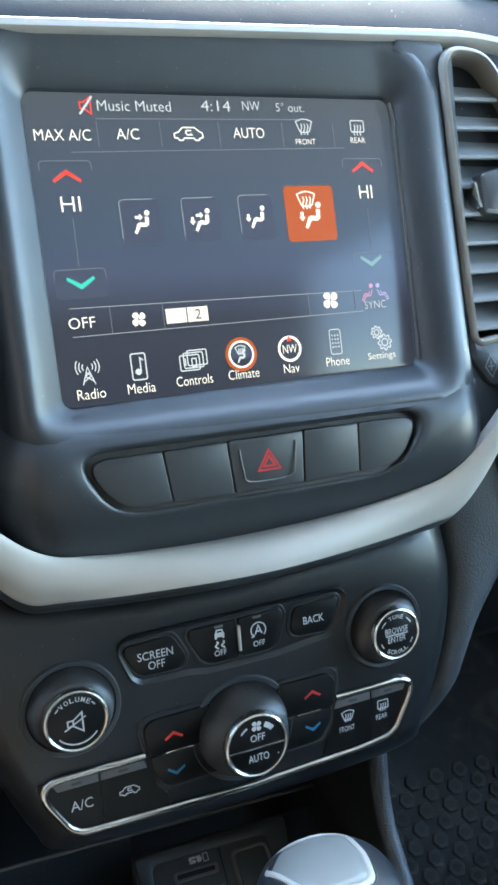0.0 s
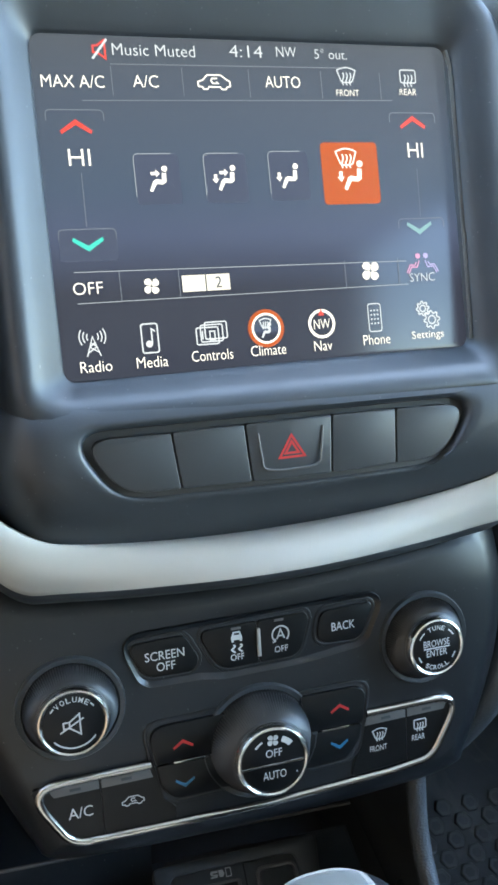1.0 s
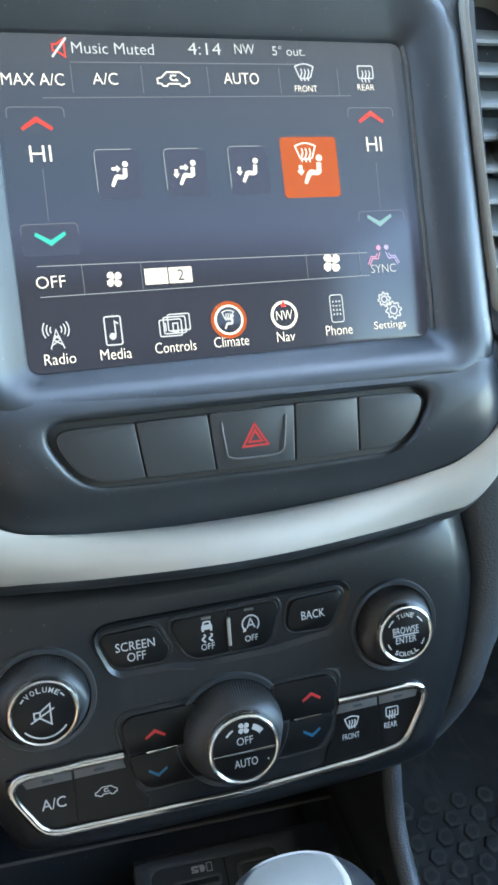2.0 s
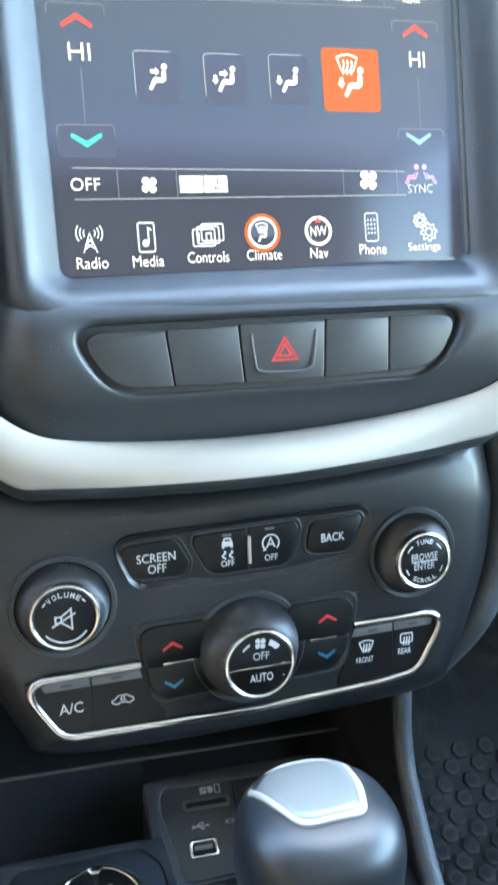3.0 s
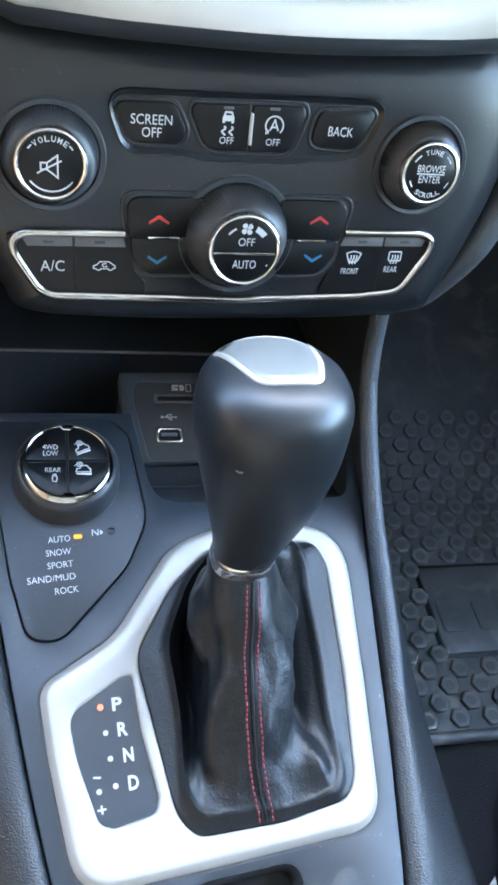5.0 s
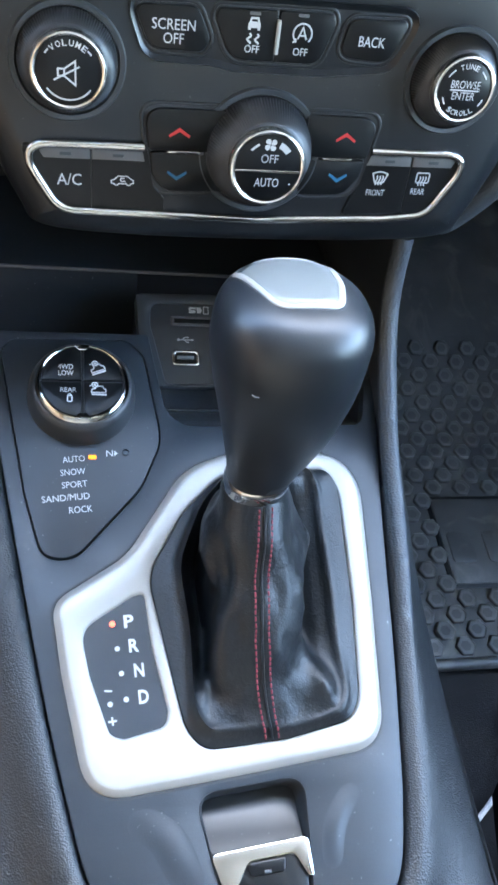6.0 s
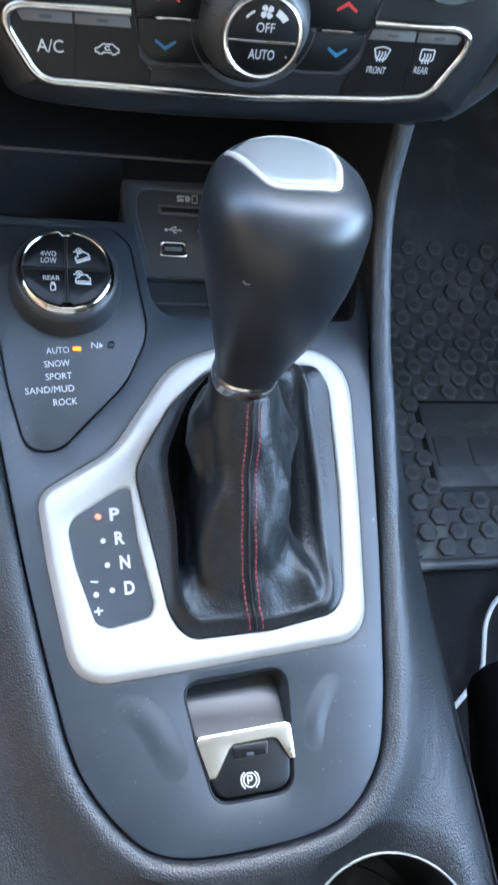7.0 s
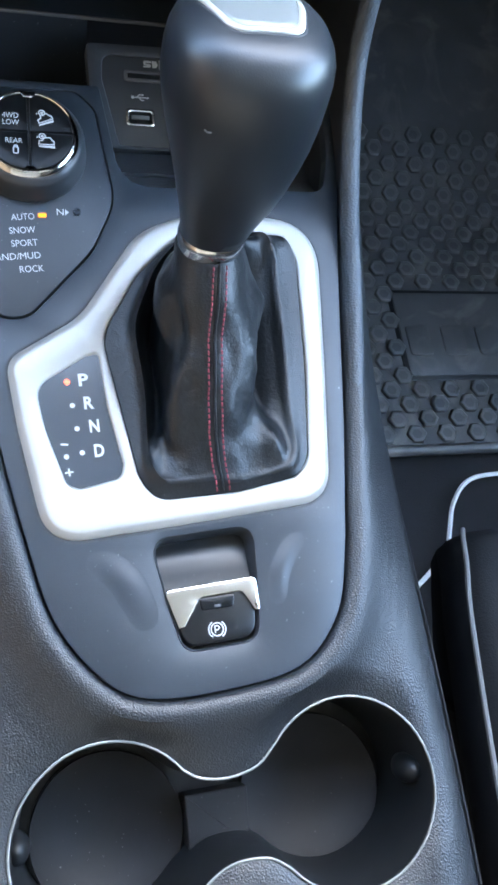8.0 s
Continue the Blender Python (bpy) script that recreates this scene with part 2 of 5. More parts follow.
def flowing(pts, n=5, closed=True):
    """A smooth curve through the points (2D or 3D)."""
    pts = [Vector(p) for p in pts]
    k, out = len(pts), []
    spans = k if closed else k - 1
    for i in range(spans):
        p1, p2 = pts[i], pts[(i + 1) % k]
        p0 = pts[i - 1] if closed or i else p1 * 2 - p2
        p3 = pts[(i + 2) % k] if closed or i + 2 < k else p2 * 2 - p1
        for j in range(n):
            t = j / n
            out.append(0.5 * (2 * p1 + (p2 - p0) * t + (2 * p0 - 5 * p1 + 4 * p2 - p3) * t * t + (3 * p1 - p0 - 3 * p2 + p3) * t ** 3))
    if not closed:
        out.append(pts[-1])
    return [tuple(p) for p in out]


def circle(cx, cy, r, n=40, a0=0.0):
    return [(cx + r * math.cos(a0 + 2 * math.pi * i / n), cy + r * math.sin(a0 + 2 * math.pi * i / n)) for i in range(n)]


def rrect(x0, x1, y0, y1, r, n=8):
    return rounded([(x0, y0, r), (x1, y0, r), (x1, y1, r), (x0, y1, r)], n)


def area_of(pts):
    return 0.5 * sum(p[0] * q[1] - q[0] * p[1] for p, q in zip(pts, pts[1:] + pts[:1]))


def grown(pts, d):
    """The outline moved outwards by d."""
    s = 1 if area_of(pts) > 0 else -1
    k, out = len(pts), []
    for i in range(k):
        p, a, b = Vector(pts[i][:2]), Vector(pts[i - 1][:2]), Vector(pts[(i + 1) % k][:2])
        e1, e2 = p - a, b - p
        if e1.length < 1e-6 or e2.length < 1e-6:
            e1 = e2 = b - a
        n1 = Vector((e1.y, -e1.x)).normalized() * s
        n2 = Vector((e2.y, -e2.x)).normalized() * s
        nn = n1 + n2
        nn = nn / max(nn.length_squared * 0.5, 0.6) if nn.length > 0.1 else n1
        out.append(tuple(p + nn * d))
    return out


def bridge(bm, a, b, closed=True):
    k = len(a)
    for i in range(k if closed else k - 1):
        j = (i + 1) % k
        bm.faces.new((a[i], a[j], b[j], b[i])).smooth = True


def plate(loops, z0, z1, bev=0.5, bm=None, prof=None):
    """A plate with holes: the first loop is its edge, the others its holes; bevelled at the upper edges."""
    bm = bm or bmesh.new()
    edges = []
    for i, loop in enumerate(loops):
        if area_of(loop) < 0:
            loop = loop[::-1]
        s = -1 if i == 0 else 1
        rings = []
        steps = prof if prof and i == 0 else ((0, z0), (0, z1 - bev), (bev * 0.3, z1 - bev * 0.3), (bev, z1)) if bev else ((0, z0), (0, z1))
        for d, z in steps:
            rings.append([bm.verts.new((x, y, z)) for x, y in (grown(loop, s * d) if d else [p[:2] for p in loop])])
        for a, b in zip(rings, rings[1:]):
            bridge(bm, a, b)
        top = rings[-1]
        edges += [bm.edges.get((top[j - 1], top[j])) for j in range(len(top))]
        if len(loops) == 1:
            bm.faces.new(top)
            return bm
    bmesh.ops.triangle_fill(bm, use_beauty=True, use_dissolve=False, edges=edges, normal=(0, 0, 1))
    return bm


def lathe(profile, cx=0.0, cy=0.0, n=64, knurl=0.0, knurled=(), cap=True):
    """A turned shape about the face's normal: profile of (radius, height); knurled: which rings carry ridges."""
    bm = bmesh.new()
    rings = []
    for i, (r, z) in enumerate(profile):
        ring = []
        for j in range(n):
            a = 2 * math.pi * j / n
            rr = r + (knurl if j % 2 and i in knurled else 0)
            ring.append(bm.verts.new((cx + rr * math.cos(a), cy + rr * math.sin(a), z)))
        rings.append(ring)
    for a, b in zip(rings, rings[1:]):
        bridge(bm, a, b)
    if cap:
        bm.faces.new(rings[-1])
    return bm


def loft(rings, closed=True, ends=False):
    bm = bmesh.new()
    vs = [[bm.verts.new(p) for p in ring] for ring in rings]
    for a, b in zip(vs, vs[1:]):
        bridge(bm, a, b, closed)
    if ends:
        bm.faces.new(vs[0][::-1])
        bm.faces.new(vs[-1])
    return bm


def tube(path, r, n=10, closed=False, flat=1.0, up=(0, 0, 1), bm=None):
    """A rod along a path of 3D points; flat squeezes it along up."""
    bm = bm or bmesh.new()
    pts = [Vector(p) for p in path]
    k, rings = len(pts), []
    for i, p in enumerate(pts):
        a = pts[i - 1] if closed or i else p
        b = pts[(i + 1) % k] if closed or i + 1 < k else p
        d = (b - a).normalized()
        side = d.cross(Vector(up))
        side = side.normalized() if side.length > 1e-4 else d.orthogonal().normalized()
        top = side.cross(d).normalized()
        rings.append([bm.verts.new(p + side * (r * math.cos(2 * math.pi * j / n)) + top * (r * flat * math.sin(2 * math.pi * j / n))) for j in range(n)])
    for a, b in zip(rings, rings[1:]):
        bridge(bm, a, b)
    if closed:
        bridge(bm, rings[-1], rings[0])
    else:
        bm.faces.new(rings[0][::-1])
        bm.faces.new(rings[-1])
    return bm


def strokes(lines, width, z, fills=(), thick=0.12, bm=None):
    """Flat marks: polylines of one width, and filled outlines."""
    bm = bm or bmesh.new()
    h = width / 2
    for line in lines:
        closed = line[0] == line[-1] and len(line) > 2
        pts = [Vector(p) for p in (line[:-1] if closed else line)]
        k, left, right = len(pts), [], []
        for i, p in enumerate(pts):
            a = pts[i - 1] if closed or i else None
            b = pts[(i + 1) % k] if closed or i + 1 < k else None
            d1 = (p - a).normalized() if a is not None else (b - p).normalized()
            d2 = (b - p).normalized() if b is not None else d1
            t = d1 + d2
            t = t.normalized() if t.length > 0.2 else d1
            nn = Vector((-t.y, t.x)) * (h / max(0.45, abs(Vector((-t.y, t.x)).dot(Vector((-d1.y, d1.x))))))
            left.append(bm.verts.new((*(p + nn), z + thick)))
            right.append(bm.verts.new((*(p - nn), z + thick)))
        for i in range(k if closed else k - 1):
            j = (i + 1) % k
            bm.faces.new((left[i], right[i], right[j], left[j]))
    for f in fills:
        plate([list(f)], z, z + thick, 0, bm=bm)
    return bm


def arc(cx, cy, r, a0, a1, n=12, ry=None):
    return [(cx + r * math.cos(radians(a0 + (a1 - a0) * i / n)), cy + (ry or r) * math.sin(radians(a0 + (a1 - a0) * i / n))) for i in range(n + 1)]


def moved(shapes, dx, dy, s=1.0):
    return [[(x * s + dx, y * s + dy) for x, y in sh] for sh in shapes]


def text_mesh(body, cx, cy, width, height, z, bold=0.0, turn=0.0):
    """Writing scaled to a width and a height about its middle."""
    cu = bpy.data.curves.new("writing", "FONT")
    cu.body, cu.offset, cu.resolution_u = body, bold, 3
    ob = bpy.data.objects.new("writing", cu)
    scene.collection.objects.link(ob)
    me = bpy.data.meshes.new_from_object(ob.evaluated_get(bpy.context.evaluated_depsgraph_get()))
    bm = bmesh.new()
    bm.from_mesh(me)
    bpy.data.objects.remove(ob)
    bpy.data.curves.remove(cu)
    bpy.data.meshes.remove(me)
    xs = [v.co.x for v in bm.verts]
    ys = [v.co.y for v in bm.verts]
    mx, my = (min(xs) + max(xs)) / 2, (min(ys) + max(ys)) / 2
    sx, sy = width / (max(xs) - min(xs)), height / (max(ys) - min(ys))
    c, s = math.cos(radians(turn)), math.sin(radians(turn))
    for v in bm.verts:
        x, y = (v.co.x - mx) * sx, (v.co.y - my) * sy
        v.co = (cx + x * c - y * s, cy + x * s + y * c, z)
    return bm


def writing(body, cx, cy, width, height, z, material, parent, space, bold=0.0, turn=0.0, name="lettering"):
    return part(name, text_mesh(body, cx, cy, width, height, z, bold, turn), material, parent, space=space)


def round_writing(body, cx, cy, r, mid, step, height, z, material, parent, space, inside=False):
    """Letters set round a circle; mid: the angle of the middle letter."""
    bm = bmesh.new()
    k = len(body)
    for i, ch in enumerate(body):
        off = (i - (k - 1) / 2) * step
        a = mid + off if inside else mid - off
        turn = a + 90 if inside else a - 90
        w = height * (0.25 if ch == "I" else 0.8)
        one = text_mesh(ch, cx + r * math.cos(radians(a)), cy + r * math.sin(radians(a)), w, height, z, 0.012, turn)
        me = bpy.data.meshes.new("letter")
        one.to_mesh(me)
        one.free()
        bm.from_mesh(me)
        bpy.data.meshes.remove(me)
    return part("lettering", bm, material, parent, space=space)


# ---- cabin shell ----
def box(bm, x0, x1, y0, y1, z0, z1):
    v = [bm.verts.new(p) for p in ((x0, y0, z0), (x1, y0, z0), (x1, y1, z0), (x0, y1, z0), (x0, y0, z1), (x1, y0, z1), (x1, y1, z1), (x0, y1, z1))]
    for f in ((3, 2, 1, 0), (4, 5, 6, 7), (0, 1, 5, 4), (1, 2, 6, 5), (2, 3, 7, 6), (3, 0, 4, 7)):
        bm.faces.new([v[i] for i in f])
    return bm


def boxed(name, boxes, material, label, kind="structure"):
    bm = bmesh.new()
    for b in boxes:
        box(bm, *b)
    return tagged(part(name, bm, material, None), label, name.split("_")[0], kind=kind)


# Unseen pale plane, added to bounce light in through the windows.
boxed("ground", [(-60000, 60000, -60000, 60000, -700, -600)], GROUND, "unseen pale ground plane added to bounce light in")
boxed("floor", [(-740, 740, -600, 1000, 60, 104)], CARPET, "black carpeted car floor under the mats")
# Unseen wall, closed along the driver's side to cut light from the left.
boxed("wall_west", [(-780, -740, -640, 1000, 60, 840), (-780, -730, -640, 380, 1262, 1330), (-780, -735, -640, 330, 840, 1262)], WARM_BOUNCE, "unseen beige side wall, closed to shade the left, open ahead")
# Unseen side: sill lowered to let light in, pillar widened to shade the rear.
boxed("wall_east", [(740, 780, -640, -300, 60, 820), (740, 780, -300, 560, 60, 710), (740, 780, 560, 1000, 60, 860), (730, 780, -640, 380, 1262, 1330), (735, 780, -540, -330, 820, 1262)], CABIN, "unseen dark side wall, openings and pillar set for light")
# Unseen solid wall, added to keep out light from behind.
boxed("wall_south", [(-780, 780, -640, -600, 60, 1290)], CABIN, "unseen dark wall added behind the seats to block rear light")
boxed("wall_north", [(-780, 780, 960, 1000, 60, 900)], CABIN, "dark bulkhead ahead of the footwells")
boxed("ceiling", [(-780, 780, -640, 380, 1290, 1330)], HEADLINER, "light grey headliner over the front seats")


# ---- dashboard ----
dash = thing("dashboard", (0, 0.6, 0.6), "black grained soft dashboard behind the centre stack", "dashboard")


def dash_face(x):
    """The dashboard's profile at x (mm), from the windscreen foot over the brow to the footwell: (y, z)."""
    side = min(1, max(0, (abs(x) - 115) / 60))
    top = 916 + 0.02 * x
    face = [(960, top + 20), (700, top + 38), (560, top + 42), (500, top + 37), (468, top + 22), (450, top + 6), (440, top - 4)]
    low = [(425, 880), (415, 800), (360 + 60 * (1 - side), 735), (356 + 80 * (1 - side), 700), (362 + 90 * (1 - side), 655), (382 + 90 * (1 - side), 600), (425 + 60 * (1 - side), 555), (520, 530), (960, 520)]
    return face + low


xs = [-740 + 20 * i for i in range(75)]
part("dash_body", loft([[(x, y, z) for y, z in dash_face(x)] for x in xs], closed=False), DASH_SKIN, dash, sharp=60)
part("stitched_seam", tube(flowing([(-300, 500, 947.5), (0, 500, 953.5), (80, 497, 954), (130, 480, 948), (180, 468, 942.5), (320, 460, 938)], 8, False), 1.3, 6), PIT, dash)

# ---- centre stack: funnel-shaped surround of the display ----
stack = thing("centre_stack", (0, 0.43, 0.68), "black satin plastic surround of the display and switch bank", "dashboard panel")
FLARE = ((-1, -1, -1, -1, -1, -1, -1, -1, 5), (0, 1.0, 0, 1.0, 0, 1.0, 0, 1.0, 6), (0.8, 1.8, 0.6, 2.2, 0.8, 1.8, 0.8, 1.6, 6), (3, 4, 2, 4.6, 3, 4.6, 4, 2.6, 9), (7, 8, 4.6, 8.0, 6, 8.6, 10, 5, 13), (11, 11.5, 8, 10.8, 9, 11.8, 15, 5.8, 18),
         (13.5, 12.6, 11, 12.2, 12, 13.8, 19.5, 7.2, 22), (16, 12.2, 14, 12.7, 14.5, 14.9, 23, 7.6, 25), (19, 9, 18, 12.5, 16.5, 15.1, 25.5, 6.5, 27), (23, 0, 22, 11.8, 19, 13, 27.5, 2, 28), (27, -16, 25.5, 10.8, 23, 2, 29, -10, 28), (30, -40, 28.5, 9.0, 32, -40, 32, -40, 28))
rings = []
for dl, wl, dr, wr, db, wb, dt, wt, r in FLARE:
    ring = []
    low = 5 + (r - 5) * 0.6
    for x, y in rounded([(-86 - dl, -52 - db, low), (89 + dr, -52 - db, low), (89 + dr, 78 + dt, r), (-86 - dl, 78 + dt, r)], 14):
        ex, ey = max(0, abs(x - 1.5) - 80 + 4), max(0, abs(y - 13) - 58 + 4)
        k = ey / max(ex + ey, 1e-6)
        k = k * k * (3 - 2 * k)
        ring.append((x, y, (wl if x < 0 else wr) * (1 - k) + (wb + 0.03 * x if y < 0 else wt) * k))
    rings.append(ring)
part("display_surround", loft(rings), BEZEL, stack, space=SF, sharp=50)
part("display_edge", tube([(x, y, 2.8) for x, y in [(88.6, -48), (89.2, -20), (89.4, 20), (89.4, 68), (87.8, 75)]], 0.9, 8, flat=0.8), STRIP, stack, "thin grey edge strip", SF)


def bar_edges(x):
    m = x / 1000
    d = max(0, abs(x) - 99)
    zu, zl = 702.7 + 61 * m + 960 * m * m + 0.0176 * max(0, abs(x) - 88) ** 2, 691.2 + 56 * m - 130 * m * m + 0.040 * d * d
    out = min(1, max(0, (abs(x) - 60) / 50))
    k = out * out * (3 - 2 * out)
    yu, yl = 354 - 3 * k, 340.5 + 15 * (1 - math.exp(-135 * m * m))
    zu, zl = zu + 2 * k, zl + 2 * k
    return (yu, zu), (yl, zl)


POCKET = rounded([(-84.5, 13.2, 10), (83.5, 15.4, 9), (69, -10.8, 22), (20, -12.6, 8), (-20, -12.8, 8), (-68, -12.8, 24)], 12)
POCKET = [tuple(Vector(p).lerp(Vector(q), j / m)) for p, q in zip(POCKET, POCKET[1:] + POCKET[:1]) for m in (max(1, int((Vector(p) - Vector(q)).length / 3)),) for j in range(m)]


def face_height(u, v):
    """How far the face under the display stands out at u, v."""
    k = min(1, max(0, (u - 94) / 12))
    k = k * k * (3 - 2 * k)
    h = 3.2 - 25 * ((6 - v) / 43) ** 2 if v < 6 else 3.2 - 19 * ((v - 6) / 26) ** 3 * (1 - k) - 7 * ((v - 6) / 25) ** 1.5 * k
    e = max(0, (-u - 90) / 32, (u - 104) / 30)
    return h - 34 * e ** 2


def face_ring(k):
    """A loop of the face, from the pocket's edge (0) to its outer edge (1)."""
    out = []
    for x, y in POCKET:
        dx, dy = x / 82, (y - 1) / 14
        f = 1 / max(abs(dx), abs(dy), 1e-3)
        tx, ty = 134 * dx * f, 1 + (30 if dy > 0 else 46) * dy * f
        ty = max(ty, (bar_edges(tx)[0][1] - 739) / 0.958 - 3)
        u, v = x + (tx - x) * k, y + (ty - y) * k
        out.append((u, v, face_height(u, v)))
    return out


rings = [[(x, y, -4) for x, y in grown(POCKET, -0.2)], [(x, y, face_height(x, y) - 2.6) for x, y in grown(POCKET, 0.2)], [(x, y, face_height(x, y) - 1.0) for x, y in grown(POCKET, 1.0)], [(x, y, face_height(x, y) - 0.2) for x, y in grown(POCKET, 2.2)]]
rings += [face_ring(k) for k in (0.14, 0.2, 0.28, 0.36, 0.44, 0.52, 0.6, 0.7, 0.8, 0.9, 1.0)]
part("lower_face", loft(rings), BEZEL, stack, space=KF, sharp=80)


# ---- silver bar under the switch bank ----
bar = thing("trim_bar", (0, 0.36, 0.69), "curved satin silver trim bar below the switch bank", "trim bar")
rings, under = [], []
for i in range(101):
    x = -145 + 2.9 * i
    (yu, zu), (yl, zl) = bar_edges(x)
    d = Vector((yu - yl, zu - zl))
    nn = Vector((-d.y, d.x)).normalized()
    prof = [Vector((yu + 8, zu - 3)), Vector((yu, zu)) + nn * -1.0, Vector((yu, zu)) - d * 0.06]
    for t in (0.2, 0.4, 0.6, 0.8):
        prof.append(Vector((yu, zu)) - d * t + nn * 2.6 * math.sin(math.pi * t))
    prof += [Vector((yl, zl)) + d * 0.05, Vector((yl, zl)) + Vector((0.4, -0.8)), Vector((yl + 3, zl - 1.8))]
    rings.append([(x, p.x, p.y) for p in prof])
    under.append([(x, yl + 2.0, zl - 1.2), (x, yl + 2.4, zl - 3.0), (x, yl + 4.8, zl - 6.6), (x, yl + 9.0, zl - 10.4), (x, yl + 13.0, zl - 12.6), (x, yl + 16.5, zl - 13.2), (x, yl + 36, zl - 10)])
part("bar", loft(rings, closed=False), BAR_SILVER, bar, sharp=60)
part("under_lip", loft(under, closed=False), BEZEL, bar, "black lip under the bar", sharp=60)

# ---- silver strip over the display ----
strip = thing("upper_trim_strip", (0, 0.44, 0.91), "bright satin silver strip along the top of the centre stack", "trim strip")
rings = []
for i in range(51):
    u = -190 + 7.0 * i
    s = abs(u - 15) / 120
    v = 103.2 + 0.028 * u - max(0, s - 0.9) ** 2 * 42
    rings.append([(u, v - 4.0, 3), (u, v - 3.4, 8.2), (u, v - 1.5, 10.2), (u, v + 1.5, 9.6), (u, v + 3.2, 6.5), (u, v + 4.2, -6)])
part("strip", loft(rings, closed=False), SILVER, strip, space=SF)


# ---- air vents beside the display ----
def air_vent(side, centre, paint):
    """A tall vent of five-sided outline; side: 1 to the right of the display, -1 to the left."""
    def m(pts):
        return [(centre + side * x, *rest) for x, *rest in pts]
    ob = thing("air_vent", SF @ Vector(((centre + side * 135) / 1000, -0.06, 0)), "tall slatted air vent, dark surround and satin silver lip", "air vent", "vents beside the display")
    outer = rounded(m([(113, -52, 8), (127, -71, 14), (160, -56, 24), (176, 10, 20), (166, 78, 26), (138, 100.5, 14), (117.5, 101, 8), (116, 66, 10), (114.5, 0, 10)]), 8)
    hole = rounded(m([(118.5, -43, 3), (146, -40, 8), (160, 0, 14), (157, 70, 22), (140, 95.5, 16), (117.5, 97, 9)]), 8)
    part("surround", plate([outer, hole], -18, 11.5, 3.5), paint, ob, space=SF)
    part("lip", loft([[(x, y, 9.6) for x, y in grown(hole, 4.0)], [(x, y, 11.8) for x, y in grown(hole, 3.3)], [(x, y, 12.8) for x, y in grown(hole, 2.3)], [(x, y, 13.0) for x, y in grown(hole, 1.1)], [(x, y, 11.6) for x, y in grown(hole, 0.0)], [(x, y, 4) for x, y in grown(hole, -0.6)], [(x, y, -30) for x, y in grown(hole, -1.0)]]), LIP, ob, "satin beige silver lip", SF)
    part("duct", plate([grown(hole, 1)], -40, -34, 0), PIT, ob, space=SF)
    for i in range(9):
        v = -33 + 14.2 * i
        x1 = 157 if v < 70 else 150 if v < 82 else 140
        bm = loft([[(centre + side * x, v + 11.5, -7), (centre + side * x, v + 10.2, -8.2), (centre + side * x, v - 5.4, 5.4), (centre + side * x, v - 5.0, 7.0), (centre + side * x, v - 3.6, 7.2)] for x in (118.6, 128, 138, x1)], ends=True)
        part("slat", bm, SLAT, ob, space=SF)
    tab = part("slider", plate([rounded(m([(131, 19, 3), (149, 17, 3), (149, 43, 4), (131, 39, 4)]))], -2, 11, 2.5), SWITCH, ob, space=SF)
    part("slider_mark", plate([rounded(m([(130.0, 22, 1), (132.0, 22, 1), (129.6, 35, 1), (127.8, 35, 1)]))], 2, 10, 1), CHROME, tab, space=SF)
    part("vent_mark", strokes([m([(124.5, -62), (128.3, -56.5), (124.5, -51), (120.8, -56.5), (124.5, -62)]), m([(124.5, -59), (124.5, -54)]), m([(122.5, -56.5), (126.5, -56.5)])], 0.55, 11.6), SILVER_GREY, ob, space=SF)
    return ob


air_vent(1, 0, BEZEL)
air_vent(-1, -8, BEZEL)

# ---- filler pieces between surround, vents and bar ----
for s, mid, front in ((1, 0, 8.5), (-1, 4, -14)):
    part("corner_filler", plate([rounded([(mid + s * x, y, r) for x, y, r in [(94, -50, 4), (124, -50, 4), (138, -70, 6), (136, -92, 8), (114, -112, 8), (94, -112, 4)]][::s])], -30, front, 2.5), BEZEL, stack, space=SF)

part("corner_filler", plate([rounded([(107, 62, 3), (120, 60, 3), (118.6, 103, 4), (92, 103.4, 2), (88.5, 98, 2), (95, 92.6, 8), (100.4, 84.6, 8), (103.4, 75, 8)])], -30, 9.0, 1.5), BEZEL, stack, space=SF)

# ---- cheeks: grained rim down both sides of the climate panel ----
PANEL_TOP = [(-118, 112), (-108, 88), (-97, 76), (-54, 70.5), (-5, 69), (46, 71.5), (97, 77), (112, 90), (122, 114)]
PANEL_RIGHT = [(128, 62), (131, 38), (127, 8), (118, -18), (107, -42), (98, -53)]
PANEL_LEFT = [(-x, y) for x, y in PANEL_RIGHT]
PANEL = flowing(PANEL_TOP + PANEL_RIGHT + [(60, -57), (0, -58), (-60, -57)] + PANEL_LEFT[::-1], 6)[::-1]
